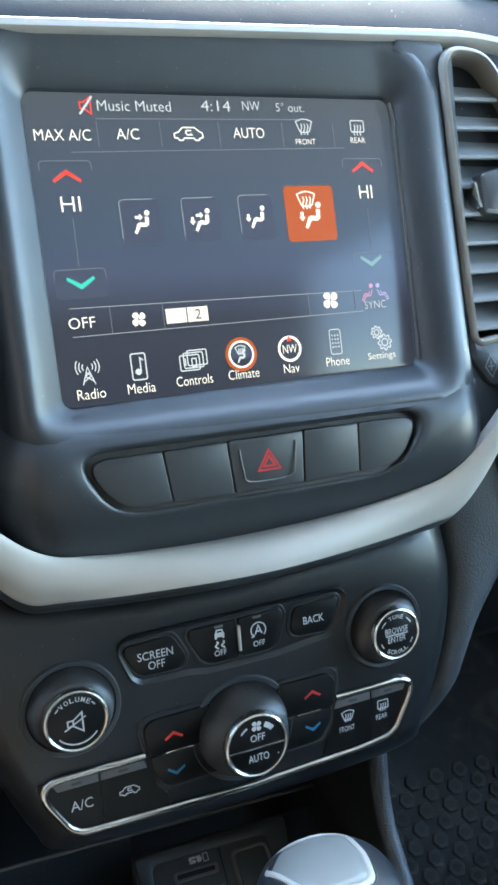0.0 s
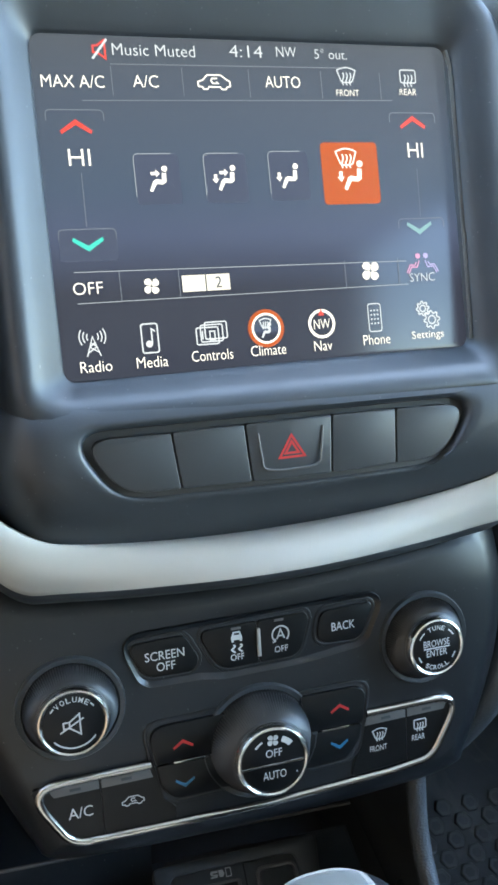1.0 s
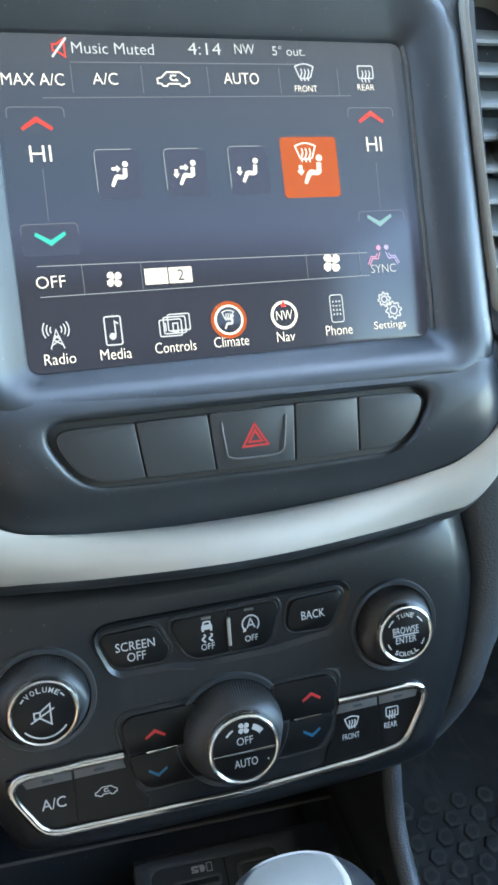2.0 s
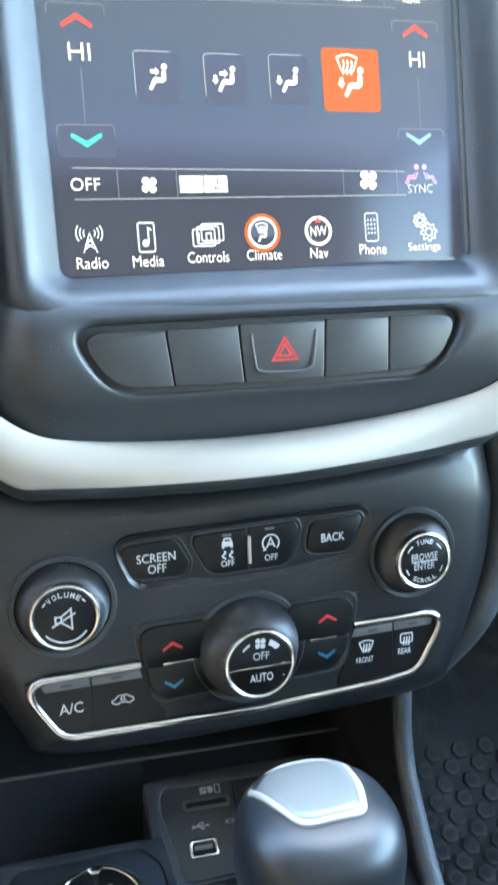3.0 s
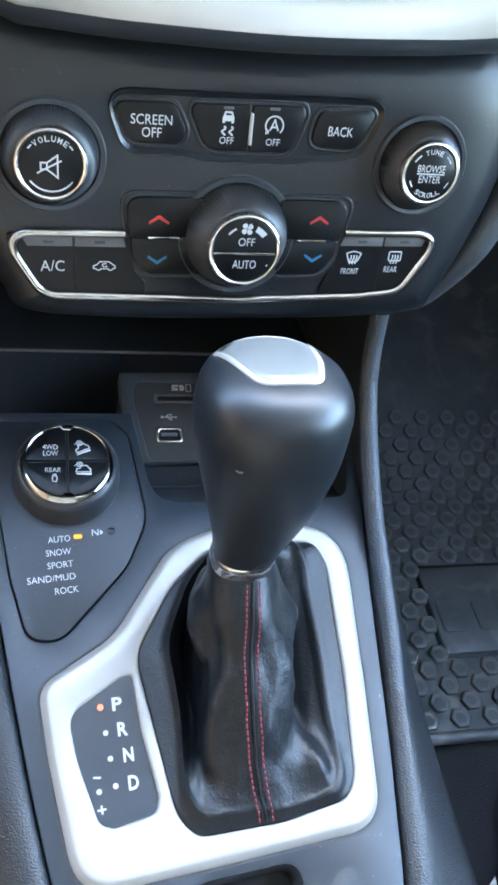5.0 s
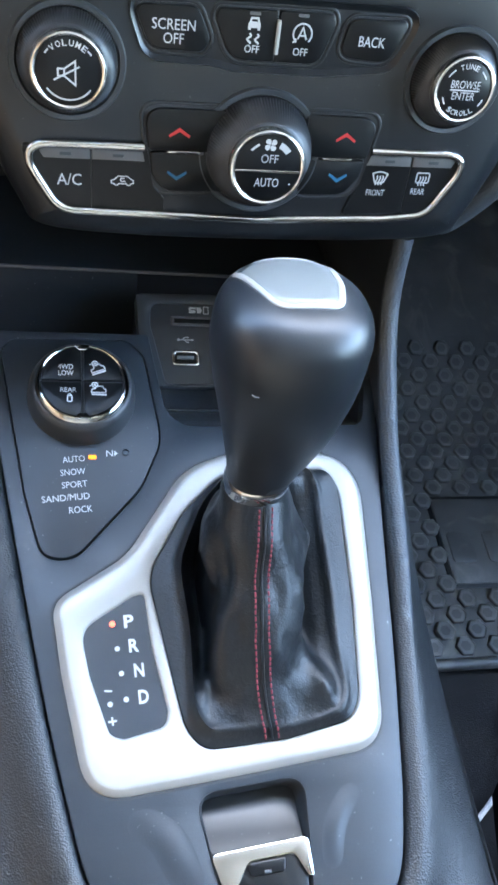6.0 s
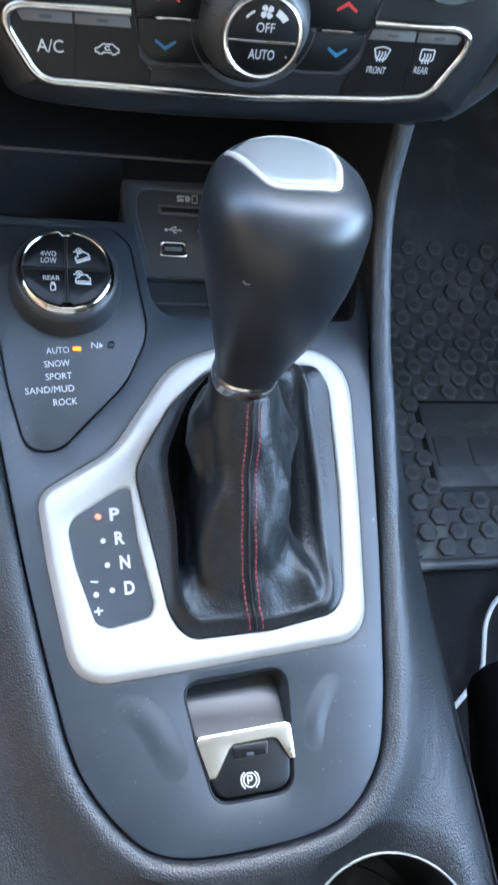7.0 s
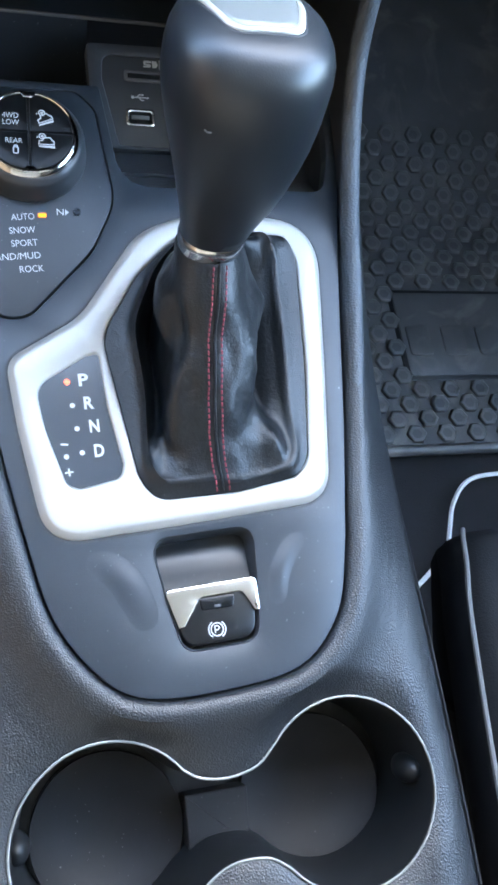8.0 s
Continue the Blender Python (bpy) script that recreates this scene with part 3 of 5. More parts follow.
for s, label in ((1, "grained cheek beside the climate panel"), (-1, "grained cheek beside the climate panel")):
    edge = flowing([(s * x, y) for x, y in [(121, 128), (123, 102), (126, 80)] + PANEL_RIGHT + [(92, -66)]][: 9 if s > 0 else 7], 6, False)
    rings = []
    for off, w in ((0.5, -20), (0.8, -12.5), (2.2, -9.0), (5, -6.6), (9, -5.8), (13, -6.8), (17, -12), (20, -22), (18, -90)):
        ring = []
        for i, p in enumerate(edge):
            a, b = Vector(edge[max(0, i - 1)]), Vector(edge[min(len(edge) - 1, i + 1)])
            t = (b - a).normalized()
            nn = Vector((-t.y, t.x)) * s
            wide = min(1, max(0, (p[1] + 12) / 70))
            nn = nn.lerp(Vector((s, 0)), wide).normalized()
            q = Vector(p) + nn * off * (1 + 2.6 * wide * wide)
            ring.append((q.x, q.y, w - 26 * min(1, max(0, (-14 - p[1]) / 46)) ** 1.5))
        rings.append(ring)
    part("cheek", loft(rings, closed=False), GRAIN, dash, label, HF, sharp=70)


# ---- display ----
display = thing("touch_display", SF @ Vector((0, -0.05, -0.004)), "lit glossy touch display showing the climate page", "display")
part("glass", plate([rrect(-86, 89, -52, 78, 5)], -6, 0.0, 0.4), DISPLAY, display, "dark glossy glass", SF)
D0 = 0.12


def lit(name, lines, width, material, fills=(), z=D0):
    return part(name, strokes(lines, width, z, fills, 0.05), material, display, space=SF)


def shown(body, cx, cy, w, h, material=LIT_WHITE, bold=-0.008, z=D0 + 0.2):
    return writing(body, cx, cy, w, h, z, material, display, SF, bold)


# status line
shown("Music Muted", -38.5, 72.3, 32.5, 4.4, LIT_GREY)
shown("4:14", -1.2, 73, 14, 4.8, LIT_GREY)
shown("NW", 16, 73.3, 8.6, 4.0, LIT_GREY)
shown("5\u00b0 out.", 35.5, 73.0, 14.5, 4.0, LIT_GREY)
lit("mute_icon", [[(-62, 71), (-60.5, 71), (-57.5, 68.8), (-57.5, 75.6), (-60.5, 73.5), (-62, 73.5), (-62, 71)]], 0.7, LIT_RED)
lit("mute_stroke", [[(-62.5, 68.5), (-56.5, 76)]], 0.9, LIT_GREY, z=D0 + 0.2)
# top row
lit("rule", [[(-56, 66.8), (43, 67.6)]], 0.35, LIT_LINE)
lit("rule", [[(-68, 53.0), (62, 54.6)]], 0.35, LIT_LINE)
for u in (-56, -28.3, -1, 30.3, 57):
    lit("divider", [[(u, 55), (u, 66)]], 0.25, LIT_LINE)
shown("MAX A/C", -70.7, 60, 23.5, 4.6)
shown("A/C", -43, 60.5, 10, 4.6)
shown("AUTO", 13.3, 61.3, 15.2, 4.6)
shown("FRONT", 41.7, 57.4, 10.2, 2.6)
shown("REAR", 69.8, 58.2, 8.0, 2.6)


def windscreen_icon(cx, cy, s=1.0):
    """Curved screen with three rising waves."""
    shape = [(-4.4, 2.6)] + [(-4.4 + 8.8 * i / 8, 2.6 + 1.2 * math.sin(math.pi * i / 8)) for i in range(1, 8)] + [(4.4, 2.6), (2.7, -2.0), (1.6, -2.6), (-1.6, -2.6), (-2.7, -2.0), (-4.4, 2.6)]
    waves = [[(x + 0.45 * math.sin(t * 1.05), 1.6 - t * 0.9) for t in range(7)] for x in (-1.7, 0, 1.7)]
    return moved([shape] + waves, cx, cy, s)


def window_icon(cx, cy, s=1.0):
    """Square rear window with three rising waves."""
    shape = [*rrect(-3.8, 3.8, -2.0, 3.6, 0.9, 3)]
    waves = [[(x + 0.45 * math.sin(t * 1.05), 1.6 - t * 0.9) for t in range(7)] for x in (-1.7, 0, 1.7)]
    return moved([shape + shape[:1]] + waves, cx, cy, s)


def car_icon(cx, cy, s=1.0):
    """Side view of a car with a turning arrow in it."""
    body = [(-6.5, -1.6), (-6.6, 0.2), (-4.6, 0.9), (-2.6, 2.9), (3.0, 2.9), (5.4, 1.0), (6.5, 0.6), (6.6, -1.4), (5.2, -1.7), (4.6, -2.6), (3.0, -2.6), (2.4, -1.7), (-2.2, -1.7), (-2.8, -2.6), (-4.4, -2.6), (-5.0, -1.7), (-6.5, -1.6)]
    turn = [(1.4, 1.6), (-0.8, 1.6), (-1.2, 0.6), (-0.6, -0.3), (1.6, -0.3), (1.0, 0.3)]
    return moved([body, turn], cx, cy, s)


lit("windscreen_icon", windscreen_icon(41.8, 64.2, 0.95), 0.55, LIT_GREY)
lit("rear_window_icon", window_icon(70.3, 64.0, 0.95), 0.55, LIT_GREY)
lit("recirculation_icon", car_icon(-15.6, 60.6, 1.0), 0.55, LIT_WHITE)


# temperature columns
def chevron(cx, cy, w, h, t, up=1):
    return [(cx - w, cy - up * h), (cx, cy + up * h), (cx + w, cy - up * h), (cx + w * 0.92, cy - up * (h + t * 0.8)), (cx, cy + up * (h - t * 1.3)), (cx - w * 0.92, cy - up * (h + t * 0.8))]


for cx, top in ((-71.4, 43.9), (70.7, 46.2)):
    lit("warmer_arrow", [], 0.5, LIT_RED, [chevron(cx, top, 6.0, 2.1, 1.6)])
    lit("cooler_arrow", [], 0.5, LIT_TEAL if cx < 0 else LIT_FAINT, [chevron(cx if cx < 0 else 69.7, -1.4 if cx < 0 else 0.2, 6.0, 2.0, 1.7, -1)])
    shown("HI", cx + 0.1, 31.8 if cx < 0 else 33.8, 8.2 if cx < 0 else 7.2, 6.2)
    lit("slider_line", [[(cx + 0.2, 26), (cx, 6)]], 0.3, LIT_LINE)
    for y0, y1 in ((37.5, 49.5), (-7, 5)):
        o = rounded([(cx - 10.8, y1 - 4, 0), (cx - 10.8, y1, 2), (cx + 10.8, y1, 2), (cx + 10.8, y1 - 4, 0)])
        lit("tile_edge", [o], 0.35, LIT_LINE)
lit("cooler_tile", [], 0.3, LIT_TILE, [rrect(-82.4, -60.4, -7, 4.6, 2)], z=D0 - 0.1)


# air direction tiles
def sitter(cx, cy, s, feet, face, screen):
    """The air direction sign: a seat outline with arrows."""
    f = moved([[(1.0, 3.2), (2.8, 3.0), (2.6, -0.6), (1.2, -1.6), (-1.6, -1.4), (-3.6, -4.8), (-4.8, -4.2), (-3.0, -0.2), (-1.8, 0.6), (0.8, 0.2)]], cx, cy, s)
    f += moved([circle(2.2, 4.9, 1.25, 14)], cx, cy, s)
    if face:
        f += moved([[(-3.8, 3.6), (-1.6, 3.6), (-1.6, 4.6), (0.0, 2.9), (-1.6, 1.4), (-1.6, 2.3), (-3.8, 2.3)]], cx, cy, s)
    if feet:
        f += moved([[(-6.4, 2.2), (-5.0, 2.2), (-5.0, 0.2), (-4.2, 0.2), (-5.7, -1.6), (-7.2, 0.2), (-6.4, 0.2)]], cx, cy, s)
    return f


for u0, u1, v0, v1, feet, face in ((-51, -33.2, 13.6, 33, False, True), (-23.2, -5.6, 13.6, 33, True, True), (3.8, 21.0, 13.8, 33.6, True, False)):
    lit("air_tile", [], 0.3, LIT_TILE, [rrect(u0, u1, v0, v1, 2)])
    o = rounded([(u0, v0 + 3, 0), (u0, v1, 2), (u1 - 3, v1, 0)])
    lit("tile_edge", [o], 0.35, LIT_EDGE, z=D0 + 0.15)
    lit("air_sign", [], 0.4, LIT_WHITE, sitter((u0 + u1) / 2 + 0.8, (v0 + v1) / 2 - 0.6, 0.92, feet, face, False), z=D0 + 0.2)
lit("lit_air_tile", [], 0.3, LIT_ORANGE, [rrect(27.0, 52.6, 11.8, 37.2, 2)])
lit("air_sign", windscreen_icon(38.2, 30.6, 1.05), 0.6, LIT_WHITE, sitter(41.6, 22.8, 1.12, True, False, True), z=D0 + 0.2)


# fan row
lit("rule", [[(-78, -11.0), (62, -12.8)]], 0.35, LIT_EDGE)
lit("rule", [[(-78, -22.8), (62, -22.6)]], 0.35, LIT_EDGE)
for u in (-61, -37.8, 33.2, 58):
    lit("divider", [[(u, -11.4), (u, -22.6)]], 0.3, LIT_LINE)
shown("OFF", -73.4, -17.2, 11.2, 4.6)


def fan_blades(cx, cy, r):
    out = []
    for k in range(4):
        a = math.pi / 4 + k * pi_2
        c, s = math.cos(a), math.sin(a)
        blade = [(0.12, -0.05), (0.35, -0.42), (0.75, -0.48), (1.0, -0.2), (0.98, 0.2), (0.7, 0.36), (0.4, 0.22), (0.12, 0.08)]
        out.append([(cx + r * (x * c - y * s), cy + r * (x * s + y * c)) for x, y in blade])
    return out


lit("fan_sign", [], 0.3, LIT_WHITE, fan_blades(-48.9, -17.6, 3.4))
lit("fan_sign", [], 0.3, LIT_WHITE, fan_blades(44.8, -16.2, 4.4))
lit("fan_level", [], 0.3, LIT_BAR, [[(-36.7, -20.6), (-27.3, -20.6), (-27.3, -14.2), (-36.7, -14.2)]])
lit("fan_level", [], 0.3, LIT_BAR, [[(-26.8, -20.6), (-17.2, -20.6), (-17.2, -14.2), (-26.8, -14.2)]])
shown("2", -22, -17.4, 2.6, 4.4, DISPLAY, 0.0, D0 + 0.4)
shown("SYNC", 68.9, -20, 12, 3.6, LIT_GREY)
for side, paint in ((-1, LIT_PINK), (1, LIT_LILAC)):
    lit("sync_sign", moved([[(side * 1.4, 1.4), (side * 2.6, -1.4), (side * 5.2, -1.2), (side * 6.8, -4.0)], [(side * 2.8, 0.9), (side * 3.6, -0.5), (side * 5.8, -0.3), (side * 7.6, -3.6)]], 69.5, -14.3), 0.5, paint, [circle(69.5 + side * 1.9, -10.9, 1.15, 12)])

# bottom row
for body, u, v, w in (("Radio", -73.4, -46.8, 12), ("Media", -51.7, -46.8, 12.3), ("Controls", -27.4, -46.0, 17), ("Climate", -3.8, -45.8, 15), ("Nav", 20.2, -45.8, 8), ("Phone", 44.8, -45.0, 12.4), ("Settings", 69.2, -45.0, 15.4)):
    shown(body, u, v, w, 4.2)
mast = [[(-2.6, -4.4), (0, 3), (2.6, -4.4)], [(-2.1, -3), (1.4, -0.8)], [(2.1, -3), (-1.4, -0.8)], [(-1.4, -0.8), (0.8, 0.8)], [(1.4, -0.8), (-0.8, 0.8)]]
waves = [arc(0, 3, r, a, b, 8) for r in (2.2, 3.6, 5.0) for a, b in ((-35, 35), (145, 215))]
lit("radio_sign", moved(mast + waves, -73.7, -38.5), 0.5, LIT_GREY)
player = rrect(-3.2, 3.2, -5.6, 5.6, 1)
lit("media_sign", moved([player + player[:1], [(0.8, -2), (0.8, 3.6), (2.2, 2.6)]], -51.7, -37.6), 0.6, LIT_GREY, moved([circle(-0.4, -2.2, 1.4, 12)], -51.7, -37.6))
cards = []
for k in range(3):
    c = rrect(-5.5 + k * 1.8, 3.5 + k * 1.8, -4 + k * 1.0, 2.6 + k * 1.0, 0.8)
    cards.append(c + c[:1])
lit("controls_sign", moved(cards + [[(-3, -2), (-3, 1.4)], [(0, -2.4), (2, -2.4), (2, 1), (0, 1), (0, -2.4)]], -27.6, -37.6), 0.55, LIT_GREY)
lit("climate_glow", [], 0.3, LIT_ORANGE, [circle(-3.9, -37, 7.7, 40)])
lit("climate_ring", [], 0.3, LIT_WHITE, [circle(-3.9, -37, 6.2, 40)], z=D0 + 0.1)
lit("climate_disc", [], 0.3, DISPLAY, [circle(-3.9, -37, 5.3, 40)], z=D0 + 0.2)
lit("climate_sign", windscreen_icon(-4.2, -35.2, 0.55), 0.5, LIT_GREY, sitter(-3.6, -38.2, 0.55, False, False, True), z=D0 + 0.3)
lit("compass_ring", [arc(20.5, -36.8, 5.4, 0, 360, 40)], 1.2, LIT_WHITE)
lit("compass_needle", [], 0.3, LIT_RED, [[(19.2, -33.4), (21.8, -33.4), (20.5, -30.6)]], z=D0 + 0.2)
shown("NW", 20.5, -36.9, 7.2, 4.0)
handset = rrect(-2.9, 2.9, -5.8, 5.8, 1.2)
dots = [circle(x, y, 0.42, 8) for x in (-1.5, 0, 1.5) for y in (3, 1.2, -0.6, -2.4)]
lit("phone_sign", moved([handset + handset[:1]], 44.8, -35.8), 0.45, LIT_GREY, moved(dots, 44.8, -35.8))


def cog(cx, cy, r, teeth=8):
    pts = []
    for i in range(teeth * 4):
        a = 2 * math.pi * i / (teeth * 4)
        rr = r if i % 4 < 2 else r * 0.76
        pts.append((cx + rr * math.cos(a), cy + rr * math.sin(a)))
    return [pts + pts[:1], arc(cx, cy, r * 0.45, 0, 360, 16)]


lit("settings_sign", cog(67.8, -33.4, 3.0) + cog(71.8, -38.4, 3.8), 0.6, LIT_GREY)

# ---- switch bank under the display ----
bank = thing("switch_bank", KF @ Vector((0, -0.012, -0.004)), "row of five blank dark switches with a red hazard triangle", "switch bank")
part("pocket_floor", plate([grown(POCKET, 0.5)], -6, -2.6, 0), PIT, bank, space=KF)
for name, o in (("blank_switch", [(-80.5, 10.4, 9), (-46.6, 10.8, 1.2), (-43.9, -10.9, 1.2), (-66.5, -10.9, 24)]), ("blank_switch", [(-46.0, 10.8, 1.2), (-17.8, 11.6, 1.2), (-15.8, -11.2, 1.2), (-43.3, -10.9, 1.2)]),
                ("hazard_switch", [(-17.2, 11.6, 1.2), (18.5, 12.5, 1.2), (17.5, -10.8, 1.2), (-15.2, -11.2, 1.2)]), ("blank_switch", [(19.1, 12.5, 1.2), (46.4, 12.8, 1.2), (45.9, -9.7, 1.2), (18.1, -10.8, 1.2)]),
                ("blank_switch", [(47.0, 12.8, 1.2), (79.8, 12.8, 8), (67.5, -8.6, 22), (46.5, -9.7, 1.2)])):
    sw = part(name, plate([rounded(o, 10)], -3, 0.4, 0.6), SWITCH, bank, space=KF)
    if name == "hazard_switch":
        part("hazard_frame", tube(flowing([(-12.4, 7.6, 0.5), (-11.4, -2, 1.2), (-9.8, -6.6, 1.2), (0, -7.4, 1.2), (11.2, -6.4, 1.2), (13.2, -1.6, 1.2), (14.6, 8.6, 0.5)], 5, False), 0.45, 8), STRIP, sw, "grey U-shaped edge", KF)
        for k in (1.0, 0.52):
            part("hazard_triangle", strokes([[(1.2 - 5.2 * k, 0.6 - 3.4 * k), (1.2 + 5.2 * k, 0.6 - 3.2 * k), (1.2, 0.6 + 5.4 * k), (1.2 - 5.2 * k, 0.6 - 3.4 * k)]], 0.9, 0.45), RED_PRINT, sw, "red double triangle", KF)

# ---- climate control panel ----
climate = thing("climate_panel", HF @ Vector((0, -0.055, -0.01)), "black climate control panel with knobs and chrome outline", "control panel")
ROW = rounded([(-63, 46.8, 8), (0, 47.4, 20), (61, 48.4, 8), (49.5, 25, 8), (20, 21.6, 10), (-18, 21.2, 8), (-28, 23, 5), (-54, 23.4, 9)], 8)
fascia = plate([PANEL, ROW], -30, 0.0, 1.0, prof=((0, -34), (0, -10), (0.8, -7.4), (2.5, -5.4), (5, -3.6), (8, -1.9), (11, -0.8), (14, 0)))
for axis, cuts in ((1, range(48, 100, 4)), (0, [*range(-126, -88, 4), *range(90, 128, 4)])):
    for c in cuts:
        way = (0, 1, 0) if axis else (1, 0, 0)
        bmesh.ops.bisect_plane(fascia, geom=fascia.verts[:] + fascia.edges[:] + fascia.faces[:], plane_co=[c * w for w in way], plane_no=way)
for v in fascia.verts:
    v.co.z -= 0.005 * max(0, v.co.y - 43) ** 2 + 0.0028 * max(0, abs(v.co.x) - 88) ** 2
for f in fascia.faces:
    f.smooth = True
part("fascia", fascia, FASCIA, climate, space=HF, sharp=60)
part("button_well", loft([[(x, y, -1.0) for x, y in grown(ROW, 1.8)], [(x, y, 1.0) for x, y in grown(ROW, 0.9)], [(x, y, -0.3) for x, y in grown(ROW, -0.6)], [(x, y, -1.3) for x, y in grown(ROW, -1.8)]]), FASCIA, climate, space=HF, sharp=60)
part("well_floor", plate([grown(ROW, 1.0)], -7, -1.0, 0), FASCIA, climate, space=HF)


def key(name, outline, z1=0.6, z0=-4, bev=0.7):
    return part(name, plate([rounded([(x, y, r * 1.9 if r >= 2 else r) for x, y, r in outline], 8)], z0, z1, bev), BUTTON, climate, space=HF, sharp=38 if bev > 0.5 else 15)


def key_gap(outline, bank=0.8):
    """The dark joint round a key or a pair of keys, with a low raised edge outside it."""
    loop = rounded([(x, y, r * 1.9) for x, y, r in outline], 8)
    part("key_joint", plate([grown(loop, bank)], -5, -0.8, 0), PIT, climate, space=HF)
    part("key_edge", plate([grown(loop, bank + 1.5), grown(loop, bank)], -5, -0.4, 0.5), FASCIA, climate, space=HF)


key_gap([(-58.6, 40, 2.5), (-56.6, 42.8, 2.5), (-34.4, 43.6, 3), (-28.6, 31.5, 3), (-31.4, 26.4, 3), (-52.6, 26.8, 4)], 0.6)
key_gap([(-27, 40, 2), (-26, 43.8, 2), (21.6, 44.9, 2), (22.8, 41, 2), (17.8, 24.9, 4), (-19.6, 24.6, 5)], 0.6)
key_gap([(28.6, 43.6, 3), (52.6, 44.6, 3.5), (54.2, 42, 2), (47.6, 27.4, 4), (25.6, 28.4, 3)], 0.6)


k = key("screen_off_button", [(-58.6, 40, 2.5), (-56.6, 42.8, 2.5), (-34.4, 43.6, 3), (-28.2, 31.5, 3), (-31.4, 26.4, 3), (-52.6, 26.8, 4)])
writing("SCREEN", -43.6, 36.3, 17.2, 4.0, 0.72, PRINT, k, HF)
writing("OFF", -43.4, 31.2, 8.2, 4.0, 0.72, PRINT, k, HF)
k = key("traction_button", [(-27, 40, 2), (-26, 43.8, 2), (-1.7, 44.3, 1.4), (-1.7, 24.8, 1.4), (-19.6, 24.6, 5)])
skid = [[(x + 0.75 * math.sin(t * 1.15), -1.2 - t * 0.55) for t in range(8)] for x in (-1.7, 1.5)]
part("traction_sign", strokes(moved([[(-1.8, 3.0), (-1.3, 4.5), (1.3, 4.5), (1.8, 3.0)]] + skid, -11.3, 36.4), 0.75, 0.62, moved([[(-2.5, 0.9), (2.5, 0.9), (2.5, 2.6), (1.9, 3.2), (-1.9, 3.2), (-2.5, 2.6)], [(-2.4, 0.1), (-1.4, 0.1), (-1.4, 1.0), (-2.4, 1.0)], [(1.4, 0.1), (2.4, 0.1), (2.4, 1.0), (1.4, 1.0)]], -11.3, 36.4)), PRINT, k, space=HF)
writing("OFF", -11.4, 29.4, 6.2, 2.9, 0.72, PRINT, k, HF)
part("lamp_mark", plate([rrect(-13.6, -9.2, 42.0, 43.2, 0.3)], 0.4, 0.75, 0.1), STRIP, k, space=HF)
k = key("stop_start_button", [(-1.1, 44.3, 1.4), (21.6, 44.9, 2), (22.8, 41, 2), (17.8, 24.9, 4), (-1.1, 24.8, 1.4)])
part("stop_start_sign", strokes([arc(9, 36.4, 3.9, -45, 225, 20), [(7.2, 34.4), (9, 38.8), (10.8, 34.4)], [(7.9, 35.8), (10.1, 35.8)], [(5.2, 33.2), (6.4, 33.4), (6.4, 34.6)]], 0.65, 0.62), PRINT, k, space=HF)
writing("OFF", 9, 29.6, 6.2, 2.9, 0.72, PRINT, k, HF)
part("lamp_mark", plate([rrect(6.4, 10.8, 42.6, 43.8, 0.3)], 0.4, 0.75, 0.1), STRIP, k, space=HF)
part("chrome_divider", plate([rrect(-2.1, -0.5, 28, 41, 0.3)], -2, 1.6, 0.3), SILVER, climate, "thin chrome bar", HF)
k = key("back_button", [(28.6, 43.6, 3), (52.6, 44.6, 3.5), (54.2, 42, 2), (47.6, 27.4, 4), (25.6, 28.4, 3)])
writing("BACK", 39.2, 35.4, 11.4, 4.0, 0.72, PRINT, k, HF)


def turning_knob(name, cx, cy, base, skirt, cap, height, label):
    """A knob on a base ring: knurled skirt, chrome ring and a flat black cap."""
    ring = part("base_ring", lathe([(base + 1.0, -1.5), (base + 0.8, 0.8), (base + 0.2, 1.7), (base - 0.8, 1.5), (skirt + 1.2, 1.4), (skirt + 0.5, -0.8)], cx, cy, 72, cap=False), SWITCH, climate, space=HF)
    k = part(name, lathe([(skirt + 0.2, -1), (skirt, 1.2), (skirt - 0.6, 2), (cap + 2.4, height - 4.6), (cap + 1.7, height - 4.2), (cap + 1.0, height - 4.0)], cx, cy, 220, 0.7, (1, 2, 3)), KNURL, climate, label, HF, sharp=60)
    part("chrome_ring", lathe([(cap + 1.8, height - 4.4), (cap + 1.9, height - 3.4), (cap + 1.5, height - 1.4), (cap + 0.9, height - 0.3), (cap + 0.2, height), (cap - 0.5, height - 0.4), (cap - 0.9, height - 1.8)], cx, cy, 72, cap=False), BRIGHT, k, "bright chrome ring", HF)
    part("cap", lathe([(cap - 0.7, height - 2), (cap - 0.8, height - 1.0), (cap - 1.4, height - 0.7)], cx, cy, 64), BUTTON, k, space=HF)
    return k, height - 0.55


k, z = turning_knob("volume_knob", -84.8, 19.8, 22.2, 19.4, 13.3, 14.5, "black ribbed volume knob")
round_writing("VOLUME", -84.8, 19.8, 10.2, 90, 14.5, 2.3, z, PRINT, k, HF)
part("volume_sign", strokes([[(-88.8, 18), (-86.4, 18), (-82.2, 14.8), (-82.2, 23.6), (-86.4, 20.6), (-88.8, 20.6), (-88.8, 18)], [(-86.4, 18), (-86.4, 20.6)], [(-90.4, 16.4), (-80.6, 21.6)], arc(-84.8, 19.8, 10.6, 218, 322, 16), arc(-84.8, 19.8, 10.6, 134, 145, 3), arc(-84.8, 19.8, 10.6, 35, 46, 3)], 0.65, z - 0.1), PRINT, k, space=HF)
k, z = turning_knob("tune_knob", 79.6, 22.4, 21.8, 19.0, 12.6, 14, "black ribbed tuning knob")
